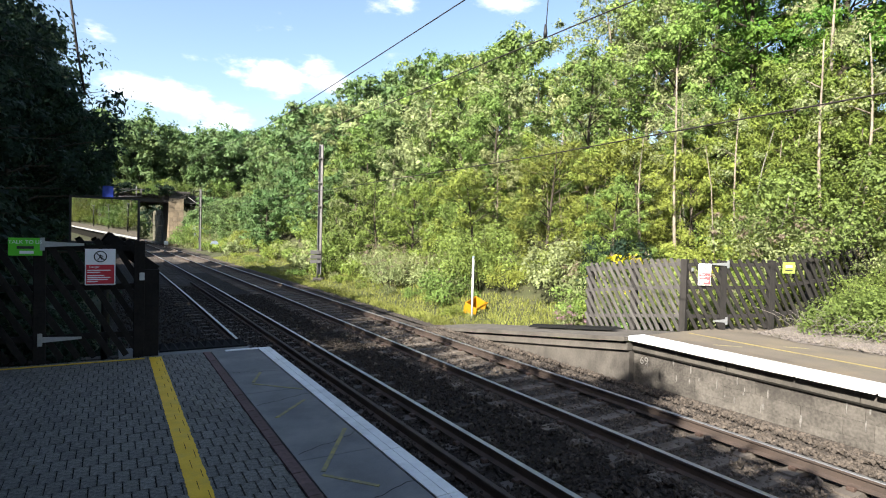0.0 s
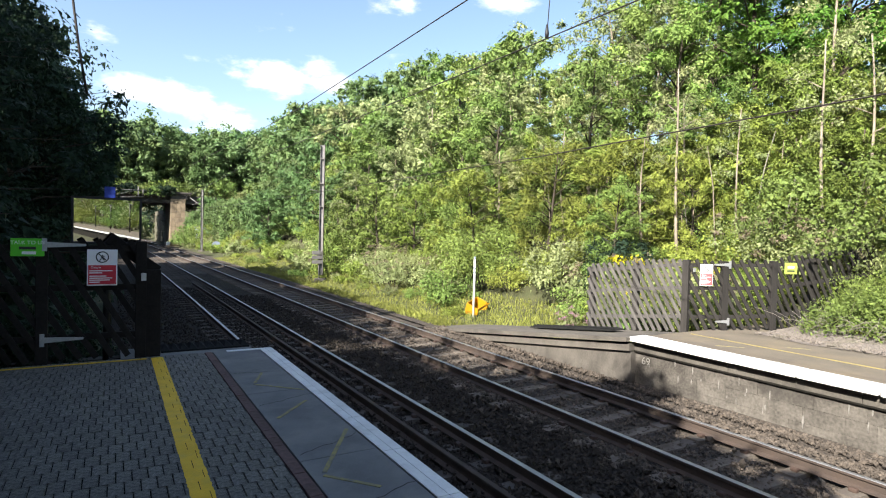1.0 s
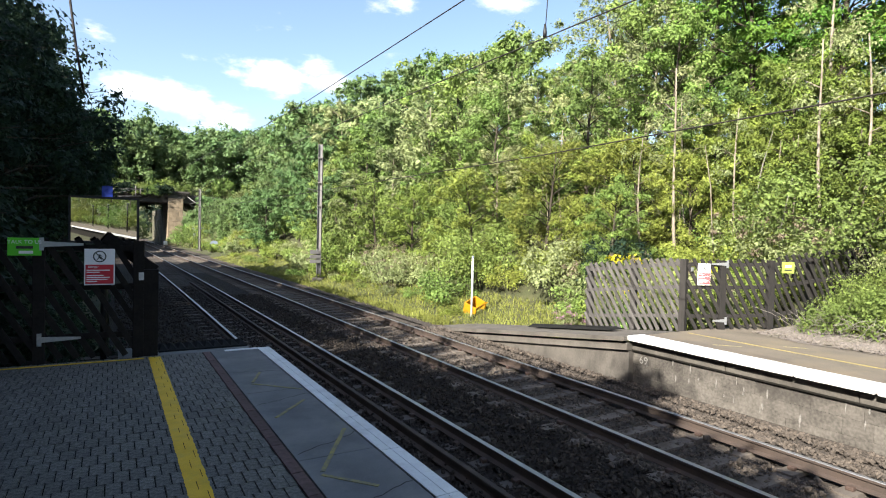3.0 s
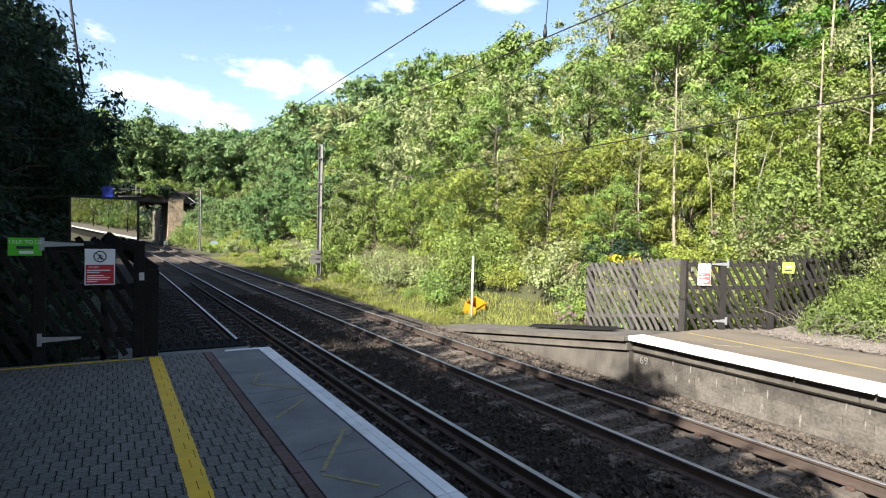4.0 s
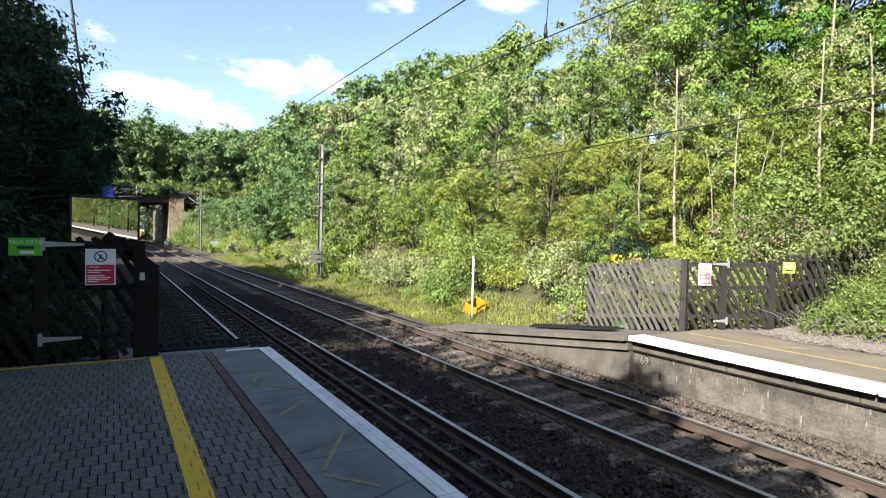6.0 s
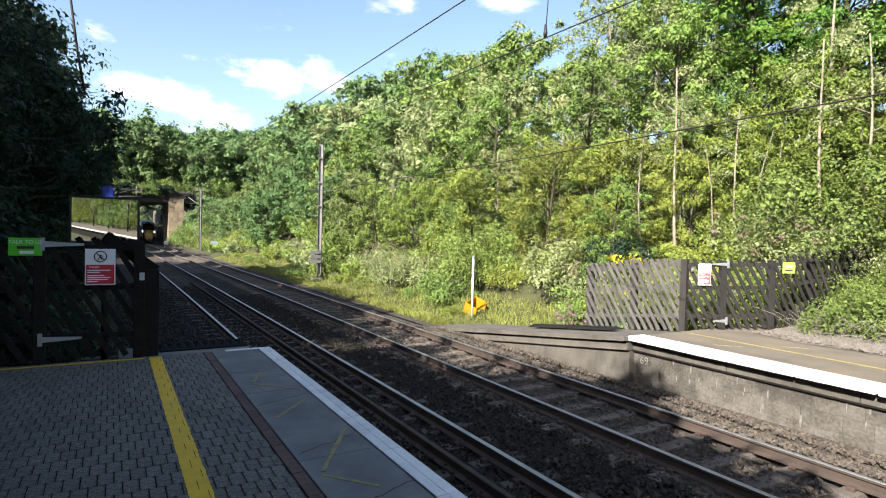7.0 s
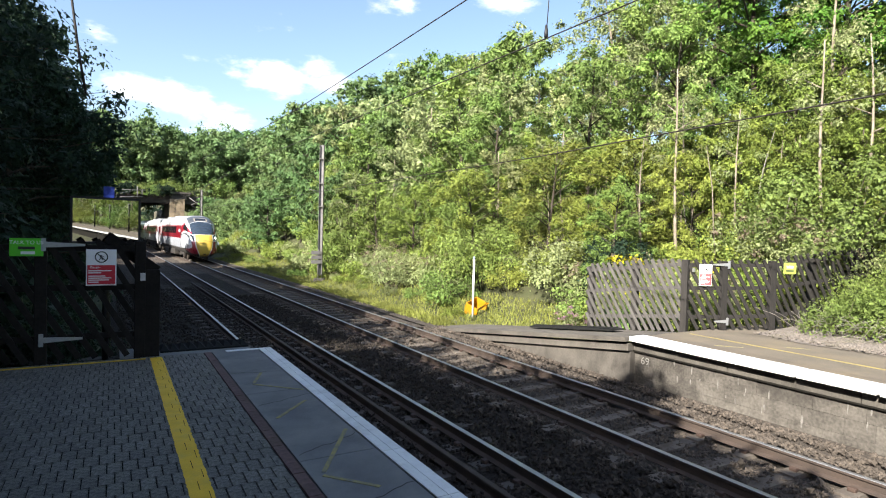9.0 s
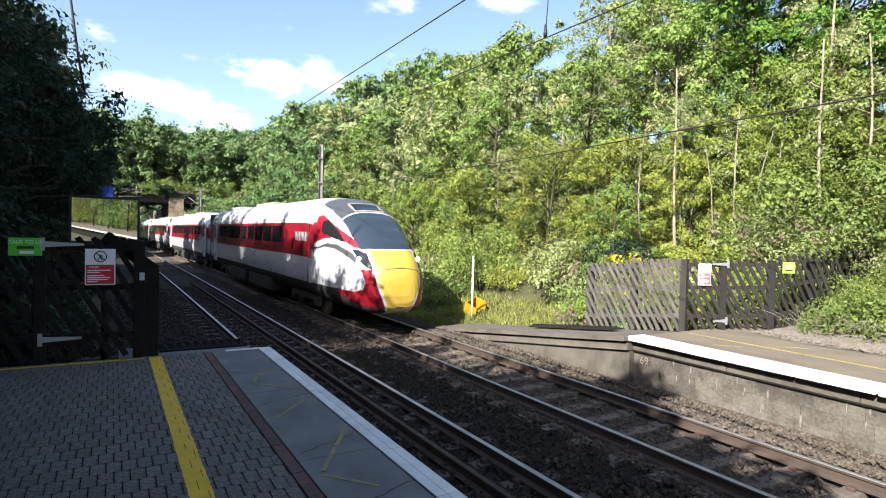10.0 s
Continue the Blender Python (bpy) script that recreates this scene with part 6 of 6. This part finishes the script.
def train():
    cars = []
    t = empty("train_driving_car")
    tagged(t, "white and red express train cab with a yellow nose", "train")
    shell(t, 0.0, 3.7, 190, nose_region, REGION_MAT, na=330, ease=True)
    car_body(t, 3.7, CAR - 0.5, (CAR - 2.2,), cab=True)
    for sx in (-1, 1):
        p = section(0.8, radians(32))
        bm = bmesh.new()
        bmesh.ops.create_uvsphere(bm, u_segments=16, v_segments=10, radius=0.062, matrix=Matrix.Translation((sx * (p.x - 0.015), 0.8, p.z)))
        part("headlight", bm, M["headlight"], t, "lit white headlight", smooth=True)
        boxed("door_seam", sx * 1.352, 3.98, 2.1, 0.02, 0.03, 2.1, M["train_dome"], t)
        boxed("wiper", sx * 0.3, 0.86, 2.36, 0.5, 0.03, 0.03, M["train_under"], t)
    boxed("coupler_hatch", 0, 0.03, 0.62, 0.25, 0.04, 0.09, M["train_under"], t)
    for k in range(4):
        boxed("livery_mark", -1.366, 4.25 + k * 0.34, 2.5, 0.02, 0.12 + 0.08 * (k % 2), 0.3, M["train_white"], t)
    cars.append(t)
    c = empty("train_car")
    tagged(c, "white express train carriage with red window band", "train car", group="carriages of the train")
    car_body(c, 0.25, CAR - 0.25, (2.0, CAR - 2.0))
    cars.append(c)
    for i in range(3):
        cars.append(copy_thing(c, Matrix()))
    return cars


# the tip of the train along the line, by the second
TIP = [(0, 318.0), (5.0, 168.0), (6.8, 114.0), (7.0, 108.0), (7.5, 93.6), (8.0, 79.5), (8.5, 65.0), (8.8, 56.0), (9.0, 49.5), (9.3, 39.5), (9.5, 32.4), (9.7, 25.1), (10.0, 13.85)]


def tip_at(t):
    for (a, va), (b, vb) in zip(TIP, TIP[1:]):
        if t <= b:
            return va + (vb - va) * (t - a) / (b - a)
    return TIP[-1][1]


def on_line(s):
    s = max(s, -20)
    p = C(s, B_X, 0)
    q = C(s + 18, B_X, 0)
    ang = math.degrees(math.atan2(-(q.x - p.x), q.y - p.y))
    return pose(p.x, p.y, 0.02, 0, 0, ang)


def motions():
    for i, c in enumerate(CARS):
        walk(c, [(k * 0.1, on_line(tip_at(k * 0.1) + i * CAR)) for k in range(0, 101, 2)])


# ---------------------------------------------------------------- build
ground()
# up to 40 m the bed colour holds the shade of the near track
tagged(strip("shaded_bed", 2.0, 5.8, -0.235, -0.235, M["cess_shade"], s1=40, sub=5), "near-track ballast bed with the shade put into its colour", "track bed", kind="structure")
tagged(strip("track_bed", 2.0, 5.8, -0.235, -0.235, M["ballast_bed"], s0=40, sub=5), "brown stone ballast bed under the tracks", "track bed", kind="structure")
tagged(strip("track_bed", 5.8, 8.6, -0.235, -0.235, M["ballast_bed"], sub=6), "brown stone ballast bed under the tracks", "track bed", kind="structure")
tagged(strip("left_cess", 0.0, 2.0, -0.2, -0.235, M["cess_shade"], s0=9.4, sub=3), "ballast strip beside the near track, coloured dark for its shade", "cess", kind="structure")
tagged(strip("ballast_shoulder", 7.72, 8.62, -0.2, -0.02, M["ballast_bed"], s0=-30, s1=14.4, sub=4), "heaped ballast against the far platform wall", "ballast bed", kind="structure")
tagged(strip("cess", 8.6, 9.9, -0.2, -0.16, M["ballast_bed"], s0=14, sub=3), "gravel cess beside the track", "cess", kind="structure")
SLEEPER = sleeper_mesh()
track(A_X, "shaded railway track with polished rails and a guard rail", guard=True)
track(B_X, "railway track on concrete sleepers beside the far platform")
PN = near_platform()
far_platform()
fence("timber_fence", "weathered dark timber fence of slanting slats", (9.85, 9.9), (10.33, 7.6), 0.54, 0.82, 1.52, (0.02, 0.5, 1.0), M["timber_grey"], pitch=0.15)
fence("timber_gate", "weathered dark timber gate of slanting slats", (10.36, 7.56), (11.1, 7.25), 0.82, 0.82, 1.5, (1.0,), M["timber"])
fence("timber_fence", "weathered dark timber fence of slanting slats", (11.12, 7.24), (12.1, 6.8), 0.82, 0.85, 1.5, (1.0,), M["timber"])
fence("timber_fence", "weathered dark timber fence of slanting slats", (12.12, 6.78), (15.4, 5.9), 0.85, 1.25, 1.5, (0.33, 0.66, 1.0), M["timber"])
fence("timber_gate", "timber gate of slanting slats, coloured black for its shade", (-0.77, 8.66), (0.33, 8.66), PLAT, PLAT, 1.6, (0.0, 1.0), M["timber_shade"])
fence("timber_fence", "timber fence of slanting slats, coloured black for its shade", (-6.0, 8.66), (-0.8, 8.66), PLAT, PLAT, 1.6, (0.0, 0.33, 0.66), M["timber_shade"])
warning_sign(-0.12, 8.58, 2.16, 0, 0.34, 0.47, M["sign_red"], "white and red warning sign on the black gate")
green_sign(-0.91, 8.58, 2.415, 0, 0.34, 0.22, M["sign_green"], "bright green help sign on the black fence", True)
warning_sign(10.65, 7.36, 2.0, -23, 0.28, 0.45, M["sign_pale_red"], "white and faded red warning sign on the timber gate")
green_sign(12.42, 6.62, 2.17, -28, 0.27, 0.24, M["sign_lime"], "small lime-green sign on the timber fence", False)
GATES = [o for o in scene.objects if o.name.startswith("timber_gate") and o.parent is None]
hinge(11.14, 7.16, 2.22, -23, 0.36, GATES[0].matrix_basis.inverted(), GATES[0], -1)
hinge(11.14, 7.16, 1.03, -23, 0.3, GATES[0].matrix_basis.inverted(), GATES[0], -1)
hinge(-0.74, 8.58, 2.45, 0, 0.44, GATES[1].matrix_basis.inverted(), GATES[1])
hinge(-0.76, 8.58, 1.25, 0, 0.44, GATES[1].matrix_basis.inverted(), GATES[1])
boxed("latch", 0, 0, 0, 0.06, 0.03, 0.1, M["galv"], GATES[1], turn=GATES[1].matrix_basis.inverted() @ pose(0.36, 8.58, 2.03))
boxed("latch", 0, 0, 0, 0.05, 0.03, 0.08, M["galv"], GATES[0], turn=GATES[0].matrix_basis.inverted() @ pose(10.4, 7.46, 2.1))
boxed("end_board", 0, 0, 0, 0.2, 0.24, 1.2, M["timber_shade"], GATES[1], bev=0.01, turn=GATES[1].matrix_basis.inverted() @ pose(0.475, 8.78, PLAT + 0.58))
boxed("end_brace", 0, 0, 0, 0.75, 0.1, 0.16, M["timber_shade"], GATES[1], bev=0.01, turn=GATES[1].matrix_basis.inverted() @ pose(0.24, 8.8, 2.32, 0, 38, 0))
trespass_panel(1.2, 9.1, PLAT - 0.01, 1.2, 0.5)
trespass_panel(9.35, 9.15, 0.665, 1.35, 0.35, -90, -7.3)
trespass_panel(9.35, 10.55, 0.487, 1.35, 0.35, -90, -7.3)
marker_post()
yellow_tub()
lineside()
twig_heap()
dry_stems()
gravel_verge()
mirror()
platform_posts()
mast(10.2, 31.2, -0.1, 7.7)
mast(9.4, 75, -0.1, 7.6, True)
gantry()
bridge()
wires()
grass()
plants()
stones("ballast_stones", "grey-brown crushed stone ballast beside the far track", M["ballast"], 5, [
    (3000, 5.75, 6.0, 2, 26, -0.2, 0.022, 0.042), (6500, 6.2, 7.45, 2, 24, -0.235, 0.022, 0.04), (2300, 7.6, 7.95, 1.5, 16, -0.175, 0.022, 0.042), (2300, 7.95, 8.25, 1.5, 15, -0.115, 0.022, 0.042), (2300, 8.25, 8.6, 1.5, 14.5, -0.055, 0.022, 0.042),
    (140, 4.6, 8.3, 2, 22, -0.15, 0.045, 0.075)])
stones("gravel_stones", "pale loose gravel behind the far platform", M["gravel"], 6, [(4200, 11.1, 13.2, 0.5, 6.6, FARP + 0.02, 0.01, 0.032)])
# stones of the near track, their shade put into the material
stones("dirty_ballast", "ballast round the near track, darkened to stand for shade", M["ballast_shade"], 7, [
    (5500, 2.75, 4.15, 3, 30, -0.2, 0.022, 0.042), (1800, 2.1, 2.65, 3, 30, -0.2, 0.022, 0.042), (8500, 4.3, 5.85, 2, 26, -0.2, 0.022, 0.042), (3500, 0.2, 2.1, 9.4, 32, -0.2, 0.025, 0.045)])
CARS = train()
pavers(PN)
motions()
